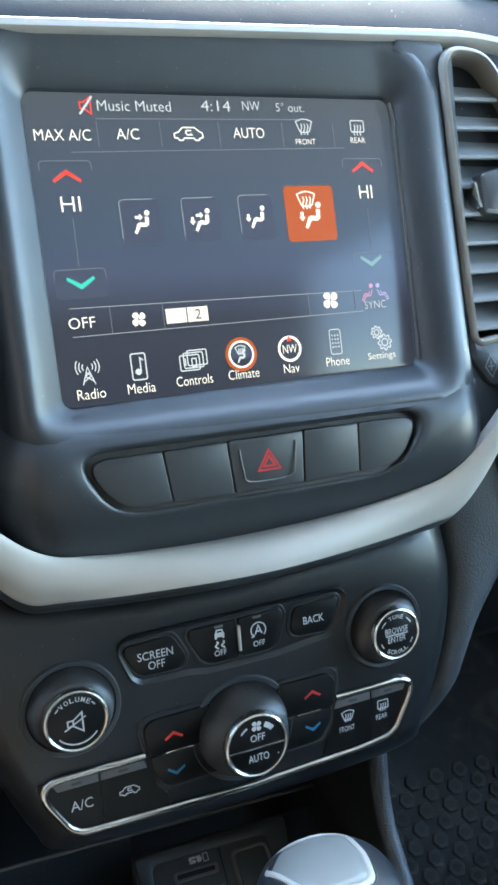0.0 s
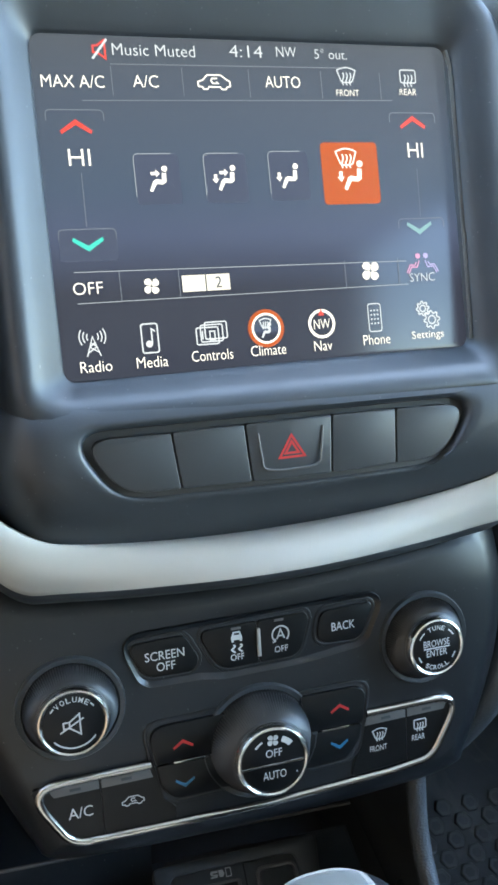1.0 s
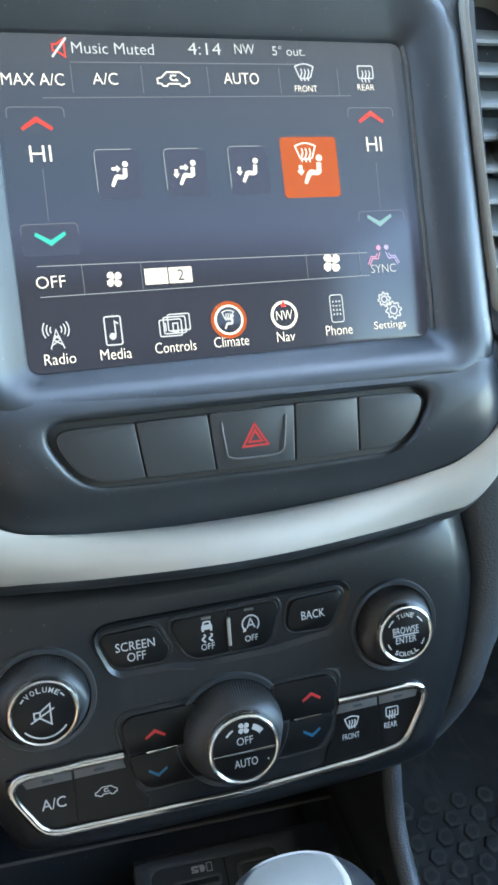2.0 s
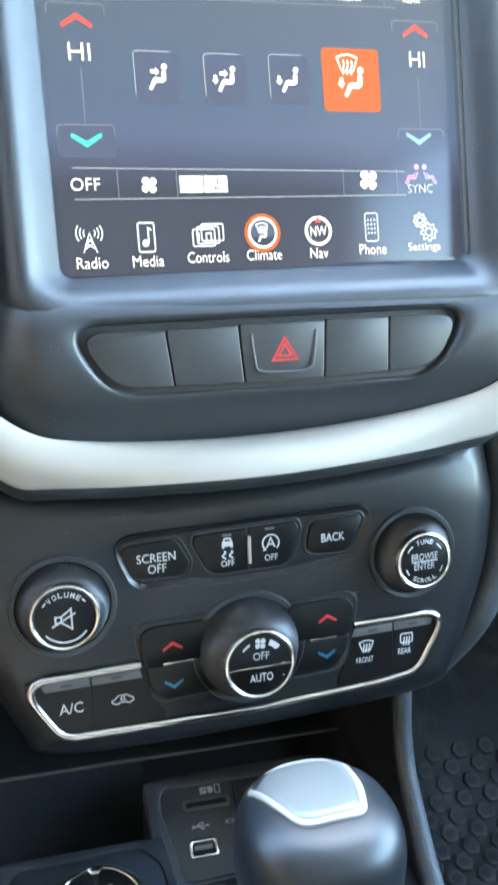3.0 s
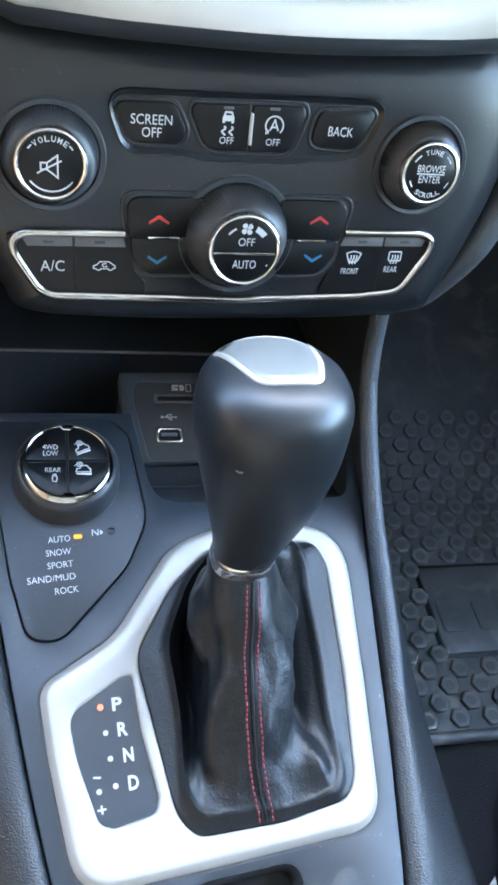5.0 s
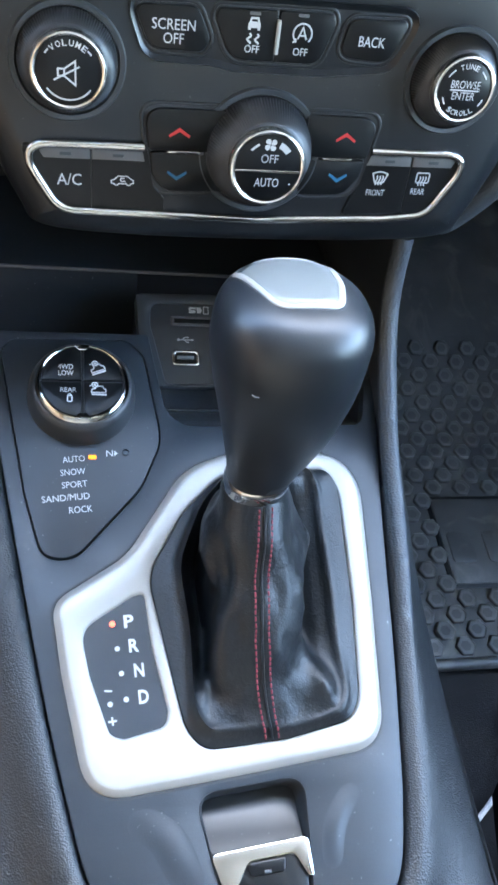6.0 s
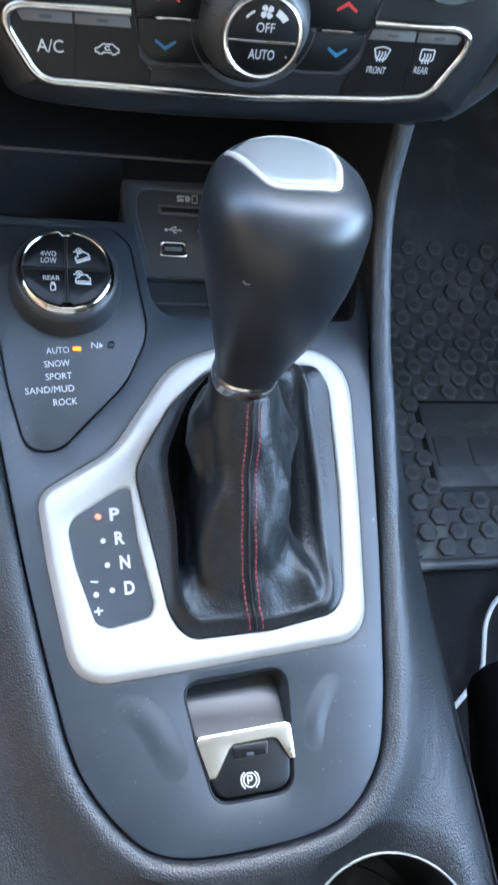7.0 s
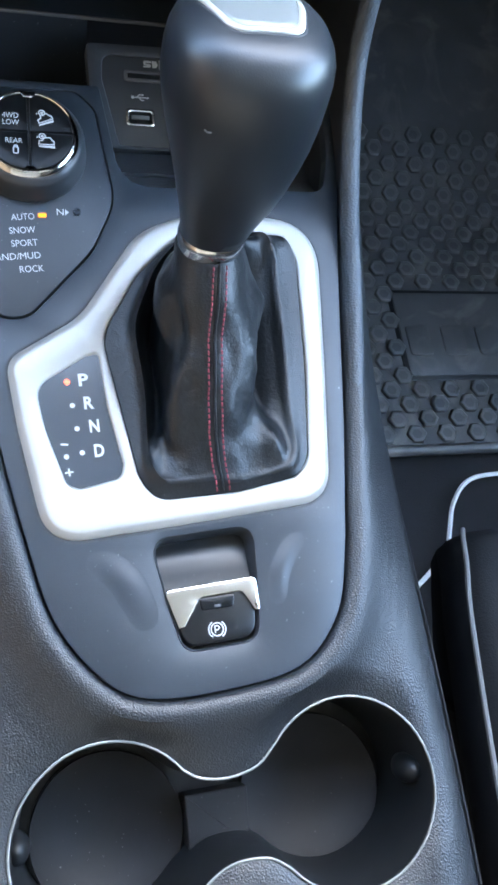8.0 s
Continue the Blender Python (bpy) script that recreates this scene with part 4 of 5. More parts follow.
round_writing("TUNE", 79.6, 22.4, 9.5, 90, 14, 2.2, z, PRINT, k, HF)
round_writing("SCROLL", 79.6, 22.4, 9.5, 270, 12.5, 2.2, z, PRINT, k, HF, True)
writing("BROWSE", 79.6, 24.6, 13.2, 3.2, z, PRINT, k, HF)
writing("ENTER", 79.6, 20.0, 10.4, 3.2, z, PRINT, k, HF)
part("tune_marks", strokes([[(73, 22.3), (86.2, 22.3)], arc(79.6, 22.4, 9.8, 128, 150, 5), arc(79.6, 22.4, 9.8, 30, 52, 5), arc(79.6, 22.4, 9.8, 200, 218, 5), arc(79.6, 22.4, 9.8, 322, 340, 5)], 0.6, z - 0.1), PRINT, k, space=HF)
k, z = turning_knob("fan_knob", -3.2, -12.4, 26.6, 23.6, 15.0, 20.0, "large black ribbed fan knob")
part("cap_divider", plate([rrect(-17.2, 10.8, -14.3, -13.1, 0.3)], z - 1, z + 0.35, 0.2), CHROME, k, "chrome bar across the cap", HF)
writing("OFF", -2.8, -8.4, 7.4, 3.6, z, PRINT, k, HF)
writing("AUTO", -3.0, -18.6, 10.6, 3.8, z, PRINT, k, HF)
part("fan_sign", strokes([arc(-3.0, -11.8, 10.4, 118, 140, 6)], 0.9, z - 0.1, fan_blades(-3.0, -2.6, 2.8) + [[*arc(-3.0, -11.8, 11.4, 66, 38, 6), *arc(-3.0, -11.8, 8.8, 38, 66, 6)]]), PRINT, k, space=HF)
part("lamp_dot", strokes([], 0.5, z, [circle(7.2, -19.0, 0.4, 8)]), PRINT, k, space=HF)

# temperature rockers: an upper and a lower key in one well
for o, upper, lower, red, blue, x0, x1 in (([(-54.2, 4.4), (-18, 4.8), (-18, -31), (-46, -31.4), (-49.6, -26), (-51, -14)],
                                            [(-54.2, 4.4, 8), (-18, 4.8, 1), (-18, -13.5, 0.5), (-51.6, -13.5, 2)],
                                            [(-51.2, -14.0, 1.5), (-18, -14.0, 0.5), (-18, -31, 1), (-44.6, -31.4, 9), (-49.8, -24, 5)],
                                            (-38.9, -4.8), (-39.1, -24.6), -43.5, -29.5),
                                           ([(49.6, 5.2), (16, 5.2), (16, -31), (40, -30), (44.6, -24), (46.2, -12)],
                                            [(49.6, 5.2, 8), (16, 5.2, 1), (16, -13.3, 0.5), (46.8, -13.3, 2)],
                                            [(46.4, -13.8, 1.5), (16, -13.8, 0.5), (16, -31, 1), (38.6, -30.4, 9), (44.8, -22, 5)],
                                            (35.2, -3.2), (34.5, -22.7), 26.0, 39.5)):
    part("rocker_well", plate([rounded([(x, y, 8) for x, y in grown(o, 2.6)], 8), rounded([(x, y, 7) for x, y in grown(o, 0.9)], 8)], -4, 0.8, 0.7), FASCIA, climate, space=HF)
    part("rocker_bed", plate([grown(o, 1.4)], -4, 0.35, 0), PIT, climate, space=HF)
    k = part("warmer_key", plate([rounded(upper, 8)], -3, 2.0, 1.0), BUTTON, climate, space=HF)
    part("warmer_mark", strokes([], 0.4, 2.05, [chevron(red[0], red[1], 4.6, 1.6, 1.3)]), RED_PRINT, k, "red arrow up", HF)
    part("chrome_mark", plate([rrect(x0, x1, -14.2, -13.0, 0.3)], 1.2, 2.3, 0.2), CHROME, k, space=HF)
    k = part("cooler_key", plate([rounded(lower, 8)], -3, 1.6, 1.0), BUTTON, climate, space=HF)
    part("cooler_mark", strokes([], 0.4, 1.65, [chevron(blue[0], blue[1], 4.4, 1.6, 1.3, -1)]), BLUE_PRINT, k, "blue arrow down", HF)

# lower keys inside the chrome outline
for name, o, st in (("air_conditioning_button", [(-104, -13.4, 3), (-75.95, -13.4, 0.3), (-75.95, -41.2, 0.3), (-89, -40.6, 5), (-104.4, -16.4, 3)], [(-97.8, -14.6), (-76.4, -14.6), (-76.4, -18.6), (-95.6, -18.6)]),
                    ("recirculation_button", [(-75.75, -14, 0.3), (-52, -14, 1.0), (-49, -30, 1), (-44, -35, 1), (-44, -41.4, 1.0), (-75.75, -40.6, 0.3)], [(-75.4, -14.6), (-54.2, -14.6), (-53.2, -18.6), (-75.4, -18.6)]),
                    ("front_defrost_button", [(48.6, -11.4, 1.0), (69.2, -11.0, 0.3), (69.2, -38, 0.3), (40, -40, 1.0), (42, -33, 1), (46, -25, 1)], [(49.0, -11.8), (68.8, -11.6), (68.8, -15.8), (47.6, -16)]),
                    ("rear_defrost_button", [(69.4, -11.0, 0.3), (96.4, -10.6, 2), (84.0, -35.4, 5), (79, -38.4, 3), (69.4, -38, 0.3)], [(69.8, -11.6), (91, -11.4), (89.2, -15.6), (69.8, -15.8)])):
    k = key(name, o, 0.9, -3, 0.12)
    part("lamp_strip", plate([st], 0.6, 1.15, 0.15), STRIP, k, "grey strip", HF)
    cx = sum(p[0] for p in st) / 4
    cy = sum(p[1] for p in st) / 4
    part("lamp_mark", plate([rrect(cx - 2.4, cx + 2.4, cy - 0.7, cy + 0.7, 0.3)], 1.0, 1.3, 0.1), SWITCH, k, space=HF)
    if name.startswith("air"):
        writing("A/C", -85.2, -27.7, 10.4, 5.0, 1.0, PRINT, k, HF)
    elif name.startswith("rec"):
        part("recirculation_sign", strokes(car_icon(-62.6, -27.6, 0.72), 0.5, 0.92), PRINT, k, space=HF)
    elif name.startswith("front"):
        writing("FRONT", 54.4, -28.6, 8.8, 2.9, 1.0, PRINT, k, HF)
        part("windscreen_sign", strokes(windscreen_icon(55.2, -21.8, 0.82), 0.6, 0.92), PRINT, k, space=HF)
    else:
        writing("REAR", 75.4, -27.4, 6.8, 2.9, 1.0, PRINT, k, HF)
        part("window_sign", strokes(window_icon(76.4, -21.4, 0.82), 0.6, 0.92), PRINT, k, space=HF)
outline = rounded([(-53.6, -12.4, 0), (-107, -12.4, 9), (-90, -41.4, 13), (-40, -42.6, 30), (0, -43.4, 30), (60, -41.4, 30), (82, -38.8, 13), (99, -9.2, 9), (48.6, -9.6, 0)], 8)
part("chrome_outline", tube([(x, y, 1.2) for x, y in outline], 1.95, 12, flat=0.95), CHROME, climate, "bright chrome outline", HF)


# ---- centre console ----
console = thing("centre_console", (0, 0.15, 0.11), "black centre console with a grained rim and a satin top panel", "console")
EDGE = [(-128, 165), (-126.5, 120), (-119, 77), (-110, 28), (-100, -25), (-89.5, -72), (-78.5, -110), (-60, -136), (-40, -147.5), (-4, -147.8), (33, -140.5), (53.8, -119), (61.6, -90), (65.4, -62), (70.2, -22), (74.6, 25), (79.2, 70), (84, 110), (89, 165)]
EDGE = flowing(EDGE, 6, False)
TOP = EDGE + rounded([(89, 165, 0), (82, 165, 2), (80, 130, 6), (75, 108, 9), (-35, 106, 20), (-43.5, 165, 2), (-128, 165, 0)], 6)[1:-1]
POD = rounded([(-123, 152, 8), (-117, 159, 8), (-56, 160, 10), (-47, 150, 10), (-39.5, 97, 34), (-52, 69, 40), (-85, 32.5, 16), (-100, 34, 14), (-108.5, 66, 40)], 9)
TRIM_OUT = rounded([(-95.5, 11, 13), (-91, -22, 60), (-80, -77.3, 20), (-18, -71.6, 60), (56.6, -63.8, 20), (62.6, 4, 60), (68.6, 91, 30), (-4, 89.4, 40), (-29, 80, 40), (-60, 33, 40)], 9)
TRIM_IN = rounded([(-50.6, 22, 26), (-37, -50, 24), (-29, -60, 18), (10, -57.8, 60), (41, -51.6, 20), (47, -42, 20), (51, 5, 60), (53, 64, 26), (47, 78, 22), (-8, 77.4, 30), (-31, 55, 40)], 9)
GATE = rounded([(-52.6, 13, 5), (-58, 11.8, 8), (-82.2, -3.4, 11), (-78.6, -24, 60), (-70, -50.5, 6), (-64, -52.6, 6), (-45.5, -48.4, 6), (-44, -42, 4), (-50, -13, 20)], 7)
SLOT = rounded([(-33.6, -77.6, 9), (16.4, -73.2, 9), (15.6, -100, 20), (14.2, -127.2, 9), (-21.6, -129.8, 9), (-28, -104, 20)], 8)
part("top_panel", plate([TOP, grown(POD, 0.75), grown(TRIM_IN, -2), SLOT], -9, 0.0, 0.8), SATIN, console, space=CF)
part("pod_bed", plate([grown(POD, 3)], -9, -6, 0), PIT, console, space=CF)

RIM = [(0.3, -8), (0.5, -3.5), (0.9, -0.6), (1.7, 1.3), (3.4, 2.6), (6.4, 3.2), (8.0, 3.05), (9.4, 2.72)]


def edge_out(d):
    """The panel's free edge moved outwards by d."""
    out = []
    for i, p in enumerate(EDGE):
        a, b = Vector(EDGE[max(0, i - 1)]), Vector(EDGE[min(len(EDGE) - 1, i + 1)])
        t = (b - a).normalized()
        out.append((p[0] + t.y * d, p[1] - t.x * d))
    return out


part("rim", loft([[(x, y, h) for x, y in edge_out(d) if x < 60 or y < 70] for d, h in RIM], closed=False), DECK_SKIN, console, "raised grained rim round the panel", CF, sharp=70)
FLANK = flowing([(106, 165), (104, 130), (101, 80), (98.5, 20), (102, -45), (107.5, -105), (111.5, -150), (116, -215), (119, -270), (121, -330), (60, -332), (-60, -332), (-150, -330), (-150, -270), (-140, -200), (-132, -110), (-130, -40), (-134, 30), (-140, 90), (-142, 165)], 5, False)
BODY = FLANK[::-1]


def merged_cups():
    """The double opening of the cup holders, two rounds joined by a waist."""
    left = arc(-58, -207, 42.5, 38, 318, 40)
    right = arc(53.5, -200, 42.5, 222, 502, 40)
    low = flowing([left[-1], (-19, -229), (-6, -222), (10, -221.5), (19, -226), right[0]], 5, False)[1:-1]
    high = flowing([right[-1], (10, -183), (-4, -186.5), (-17, -185), left[0]], 5, False)[1:-1]
    return left + low + right + high


CUPS = merged_cups()
STEP = 1.6
SWELL = ((8.0, 2.9), (9.4, 2.6), (11, 2.1), (13, 1.3), (17, -0.9), (22, -3.6), (28, -6.0), (36, -7.6), (50, -8.4), (300, -8.4))


def away(px, py, line, closed):
    """Distance of the points to a line, and the nearest places on it."""
    pts = [Vector(p[:2]) for p in line]
    best = np.full(px.shape, 1e9)
    bx, by = np.zeros(px.shape), np.zeros(px.shape)
    for a, b in zip(pts, pts[1:] + pts[:1] if closed else pts[1:]):
        d = b - a
        t = np.clip(((px - a.x) * d.x + (py - a.y) * d.y) / max(d.length_squared, 1e-9), 0, 1)
        qx, qy = a.x + t * d.x, a.y + t * d.y
        r = np.hypot(px - qx, py - qy)
        near = r < best
        best, bx, by = np.where(near, r, best), np.where(near, qx, bx), np.where(near, qy, by)
    return best, bx, by


def within(px, py, loop):
    """Which points lie inside a loop."""
    inside = np.zeros(px.shape, bool)
    for p, q in zip(loop, loop[1:] + loop[:1]):
        if p[1] != q[1]:
            inside ^= ((p[1] > py) != (q[1] > py)) & (px < (q[0] - p[0]) * (py - p[1]) / (q[1] - p[1]) + p[0])
    return inside


def deck_skin():
    """The deck as one moulded skin: swelling up to the rim, rolling over into the cups and down at the flanks."""
    gx, gy = np.meshgrid(np.arange(-154, 126, STEP), np.arange(-336, 168, STEP))
    fields = []
    for line, closed, zone, sign, least in ((EDGE, False, EDGE, -1, 8.0), (CUPS, True, CUPS, -1, 0.4), (FLANK, False, FLANK, 1, 0.2)):
        for again in (0, 1):
            d, qx, qy = away(gx, gy, line, closed)
            d = d * np.where(within(gx, gy, [p[:2] for p in zone]), sign, -sign)
            snap = np.abs(d - least) < STEP * 0.62
            ux, uy = (gx - qx) / np.where(np.abs(d) < 1e-6, 1, d), (gy - qy) / np.where(np.abs(d) < 1e-6, 1, d)
            gx, gy = np.where(snap, gx + ux * (least - d), gx), np.where(snap, gy + uy * (least - d), gy)
        fields.append(np.where(snap, least, d) - least)
    de, dc, df = fields[0] + 8.0, fields[1] + 0.4, fields[2] + 0.2
    keep = (fields[0] > -0.3) & (fields[1] > -0.3) & (fields[2] > -0.3)
    h = np.interp(de, [a for a, b in SWELL], [b for a, b in SWELL])
    roll = np.clip((15 - dc) / 15, 0, 1) ** 1.8
    h = h * (1 - roll) - 11.2 * roll
    right = np.clip((gx - 20) / 50, 0, 1)
    reach = 10 + 18 * right
    h -= (4 + 9 * right) * np.clip((reach - df) / reach, 0, 1) ** 2
    bm = bmesh.new()
    vs = {}
    rows, cols = gx.shape
    for i in range(rows - 1):
        for j in range(cols - 1):
            cell = ((i, j), (i, j + 1), (i + 1, j + 1), (i + 1, j))
            if all(keep[c] for c in cell):
                for c in cell:
                    if c not in vs:
                        vs[c] = bm.verts.new((gx[c], gy[c], h[c]))
                bm.faces.new([vs[c] for c in cell]).smooth = True
    return bm


part("deck", deck_skin(), DECK_SKIN, console, "grained deck round the cup holders", CF, sharp=80)
skirt = [[(x * 0.985, y, -18.5 if x > 97 else -9.6) for x, y in BODY], [(x, y, -20 if x > 97 else -11) for x, y in BODY], [(x * 1.012, y, -26 if x > 97 else -18) for x, y in BODY], [(x * 1.02, y, -60) for x, y in BODY], [(x * 1.03 + (3 if x > 0 else -3), y, -120) for x, y in BODY], [(x * 1.10 + (12 if x > 0 else -12), y, -360) for x, y in BODY]]
part("skirt", loft(skirt, closed=False), SIDE, console, "grained sides down to the floor", CF, sharp=60)

# rim's upward sweep to the dashboard on the footwell side
up_path = flowing([(78, 190, 434.5), (81, 214, 440), (83.6, 238, 444.5), (85.6, 258, 448.5), (86.4, 288, 459), (86, 322, 481), (86.4, 346, 500), (86.4, 358, 518), (86, 366, 543)], 6, False)
part("rail", tube(up_path, 5.6, 14, flat=0.95, up=(1, 0, 0)), RAIL_SKIN, console, "grained rail rising to the dashboard")
side = []
for x, y, z in up_path:
    side.append([(x + 2, y, z + 2), (x + 5, y + 3, z - 8), (x + 9, y + 14, z - 60), (x + 14, y + 40, z - 330)])
part("side_wall", loft(side, closed=False), PIT, console)
part("inner_wall", loft([[(x - 1.5, y, z - 1), (x - 1, y + 12, z), (x, 545, z + 6)] for x, y, z in up_path if y > 250], closed=False), RECESS, console)
part("inner_foot", loft([[(x - 1.5, y, z - 1), (x, y + 8, z - 60), (x, 545, z - 60)] for x, y, z in up_path if y > 250], closed=False), RECESS, console)

# shallow moulded scoop edges beside the brake switch
for wide, line in ((9, [(-68, -84), (-54.5, -88.2), (-47, -94), (-42.5, -102), (-39, -111), (-37.6, -122)]), (6, [(43, -78.5), (34.5, -85), (28, -95), (25.4, -105), (24.0, -114)])):
    line = flowing(line, 6, False)
    rings = []
    for i, (x, y) in enumerate(line):
        t = i / (len(line) - 1)
        a, b = Vector(line[max(0, i - 1)]), Vector(line[min(len(line) - 1, i + 1)])
        d = (b - a).normalized()
        k = math.sin(math.pi * t) ** 2
        rings.append([(x - d.y * w, y + d.x * w, 1.1 * k * (0.5 + 0.5 * math.cos(math.pi * min(1, abs(w) / wide))) - 0.05) for w in [wide * j / 6 for j in range(-6, 7)]])
    part("scoop_edge", loft(rings, closed=False), SATIN, console, space=CF, sharp=80)

# ---- storage bin with sockets ahead of the lever ----
bin_box = thing("storage_bin", (0.0, 0.40, 0.40), "dark open bin with a card slot and a data socket", "storage bin")
rows = [[(x, 301, 452), (x, 312, 447), (x, 322, 436), (x, 334, 424), (x, 348, 417), (x, 362, 414.5), (x, 390, 413), (x, 440, 424)] for x in range(-44, 93, 8)]
part("tray", loft(rows, closed=False), GRAIN, bin_box, sharp=60)
part("tray_lip", tube([(x, 346, 418.6) for x in (-34, -10, 20, 58)], 1.6, 8), SATIN, bin_box)
part("back_wall", plate([rrect(-160, 88, 380, 560, 4)], -4, 0, 1), RECESS, bin_box, space=face_matrix((0, 0.475, 0), (1, 0, 0), (0, 0.15, 1)))
rows = [[(x, 437.7, 446.2), (x, 440.5, 446.6), (x, 480, 441), (x, 545, 436)] for x in (-160, -40, 60, 86)]
part("shelf", loft(rows, closed=False), SATIN, bin_box)
rows = [[(x, 437.4, 445.4), (x, 437.0, 443.5), (x, 434, 425), (x, 428, 360)] for x in (-160, -90, -44)]
part("shelf_front", loft(rows, closed=False), SATIN, bin_box)
part("shelf_edge", tube([(-160, 437.4, 445.8), (86, 437.4, 445.8)], 1.1, 8), STRIP, bin_box)
OUT = rounded([(-33, -28, 3), (56, -28, 3), (66, 34, 4), (-36.5, 32, 4)], 5)
INN = rounded([(-18.5, -25.5, 3), (41, -25.5, 3), (51, 12, 8), (50, 26, 6), (-27, 26, 6), (-27.5, 12, 8)], 5)
part("socket_surround", plate([OUT, INN], -8, 2.2, 1.2), SWITCH, bin_box, space=UF)
plate_ob = part("socket_plate", plate([grown(INN, 1)], -8, 0.4, 0.4), SOCKET, bin_box, space=UF)
part("card_slot", plate([rrect(-14.6, 14.4, 12.0, 18.2, 2.0), rrect(-12.6, 12.4, 13.8, 16.8, 0.8)], 0, 1.6, 0.5), STRIP, plate_ob, space=UF)
part("slot_mouth", plate([rrect(-12.8, 12.6, 13.4, 17.0, 0.8)], 0, 0.5, 0), BLACK, plate_ob, space=UF)
part("socket_frame", plate([rrect(-14.2, 3, -14.2, -3.8, 2.6), rrect(-12.0, 0.8, -12.0, -6.0, 1.4)], 0, 2.2, 0.9), BRIGHT, plate_ob, "metal rim of the data socket", UF)
part("socket_mouth", plate([rrect(-12.8, 1.6, -12.3, -5.7, 1.6)], 0, 0.5, 0), BLACK, plate_ob, space=UF)
part("socket_tongue", plate([rrect(-10.8, -0.4, -9.8, -7.6, 0.2)], 0, 1.5, 0.1), SLAT, plate_ob, space=UF)
part("data_sign", strokes([[(-9.6, 3), (-1.4, 3)], [(-7.6, 3), (-5.8, 4.6), (-4.2, 4.6)], [(-6.2, 3), (-4.6, 1.4), (-3.2, 1.4)]], 0.7, 0.45, [circle(-9.8, 3, 0.9, 10), circle(-3.9, 4.6, 0.6, 8), [(-1.4, 2.3), (0.2, 3), (-1.4, 3.7)]]), PRINT, plate_ob, space=UF)
part("card_sign", strokes([[(6.5, 20.4), (6.5, 25), (9.5, 25), (9.5, 20.4), (6.5, 20.4)]], 0.5, 0.45, [[(-3, 20.8), (1.0, 20.8), (1.6, 22), (1.0, 22.6), (-1.6, 22.8), (-1.6, 23.4), (1.6, 23.4), (1.6, 24.6), (-2.4, 24.6), (-3, 23.6), (-2.6, 22.2), (-0.2, 21.8), (-3, 21.6)], [(2.4, 20.8), (4.6, 20.8), (5.6, 22.6), (4.6, 24.6), (2.0, 24.6)]]), PRINT, plate_ob, space=UF)

writing("AUX", 12.4, 3.2, 6.0, 2.6, 0.5, PRINT, plate_ob, UF)
part("plate_seam", plate([rrect(17.2, 18.0, -25, 25.6, 0.2)], 0, 0.5, 0), BLACK, plate_ob, space=UF)
part("outlet_frame", plate([rrect(24, 49.5, -20, 22, 5), rrect(26, 47.5, -18, 20, 4)], 0, 1.8, 0.7), STRIP, plate_ob, "raised grey frame of a covered outlet", UF)
part("outlet_cover", plate([rrect(26.6, 46.9, -17.4, 19.4, 4)], 0, 1.0, 0.5), SOCKET, plate_ob, "dark cover over the outlet", UF)

# ---- drive mode selector ----
mode = thing("drive_mode_selector", CF @ Vector((-0.08, 0.1, -0.002)), "drive mode pod with a ribbed dial, chrome ring and white lettering", "selector dial")
part("pod_plate", plate([POD], -3, 0.5, 0.7), SATIN, mode, space=CF)
cx, cy = -80.6, 122.4
dial = part("dial", lathe([(28.2, 0.5), (28.2, 2.4), (27.6, 3.2), (26.6, 11.5), (25.2, 14.4), (24.0, 15.2)], cx, cy, 200, 0.55, (2, 3)), KNURL, mode, "black finely ribbed dial", CF, sharp=60)
ring = lathe([(24.2, 14.8), (24.0, 15.7), (23.2, 16.9), (22.4, 17.8), (21.8, 18.1), (21.4, 17.7), (21.2, 15.8)], cx, cy, 72, cap=False)
part("chrome_ring", ring, CHROME, dial, "bright notched chrome ring", CF)
part("dial_floor", plate([circle(cx, cy, 23.2, 48)], 14, 16.4, 0), PIT, dial, space=CF)
for a0 in (0, 90, 180, 270):
    q = [(cx + 0.5 * (1 if a0 in (0, 270) else -1), cy + 0.5 * (1 if a0 in (0, 90) else -1))] + [(cx + 20.9 * math.cos(radians(a)), cy + 20.9 * math.sin(radians(a))) for a in [a0 + 2 + 86 * i / 16 for i in range(17)]]
    part("dial_button", plate([q], 15, 18.0, 0.6), BUTTON, dial, space=CF)
for a in (90, 270):
    c, s = math.cos(radians(a)), math.sin(radians(a))
    o = [(cx + (r * c - t * s), cy + (r * s + t * c)) for r, t in ((18.8, -2.0), (22.4, -4.6), (22.4, 4.6), (18.8, 2.0))]
    part("ring_tab", plate([rounded([(x, y, 0.8) for x, y in o])], 15, 18.3, 0.6), CHROME, dial, space=CF)
ZD = 18.12
writing("4WD", cx - 8.6, cy + 8.4, 7.6, 3.0, ZD, PRINT, dial, CF)
writing("LOW", cx - 8.4, cy + 4.6, 7.6, 3.0, ZD, PRINT, dial, CF)
writing("REAR", cx - 7.2, cy - 5.4, 8.0, 2.6, ZD, PRINT, dial, CF)
lock = rrect(cx - 7.6, cx - 5.4, cy - 12.4, cy - 9.0, 0.8)
part("lock_sign", strokes([lock + lock[:1], arc(cx - 6.5, cy - 8.8, 0.8, 0, 180, 6)], 0.55, ZD - 0.1), PRINT, dial, space=CF)
truck_shape = [(-5, 0), (-4.6, 2.6), (-2.4, 3.0), (-1.6, 5.2), (2.8, 5.2), (3.8, 3.0), (5, 2.6), (5, 0), (-5, 0)]


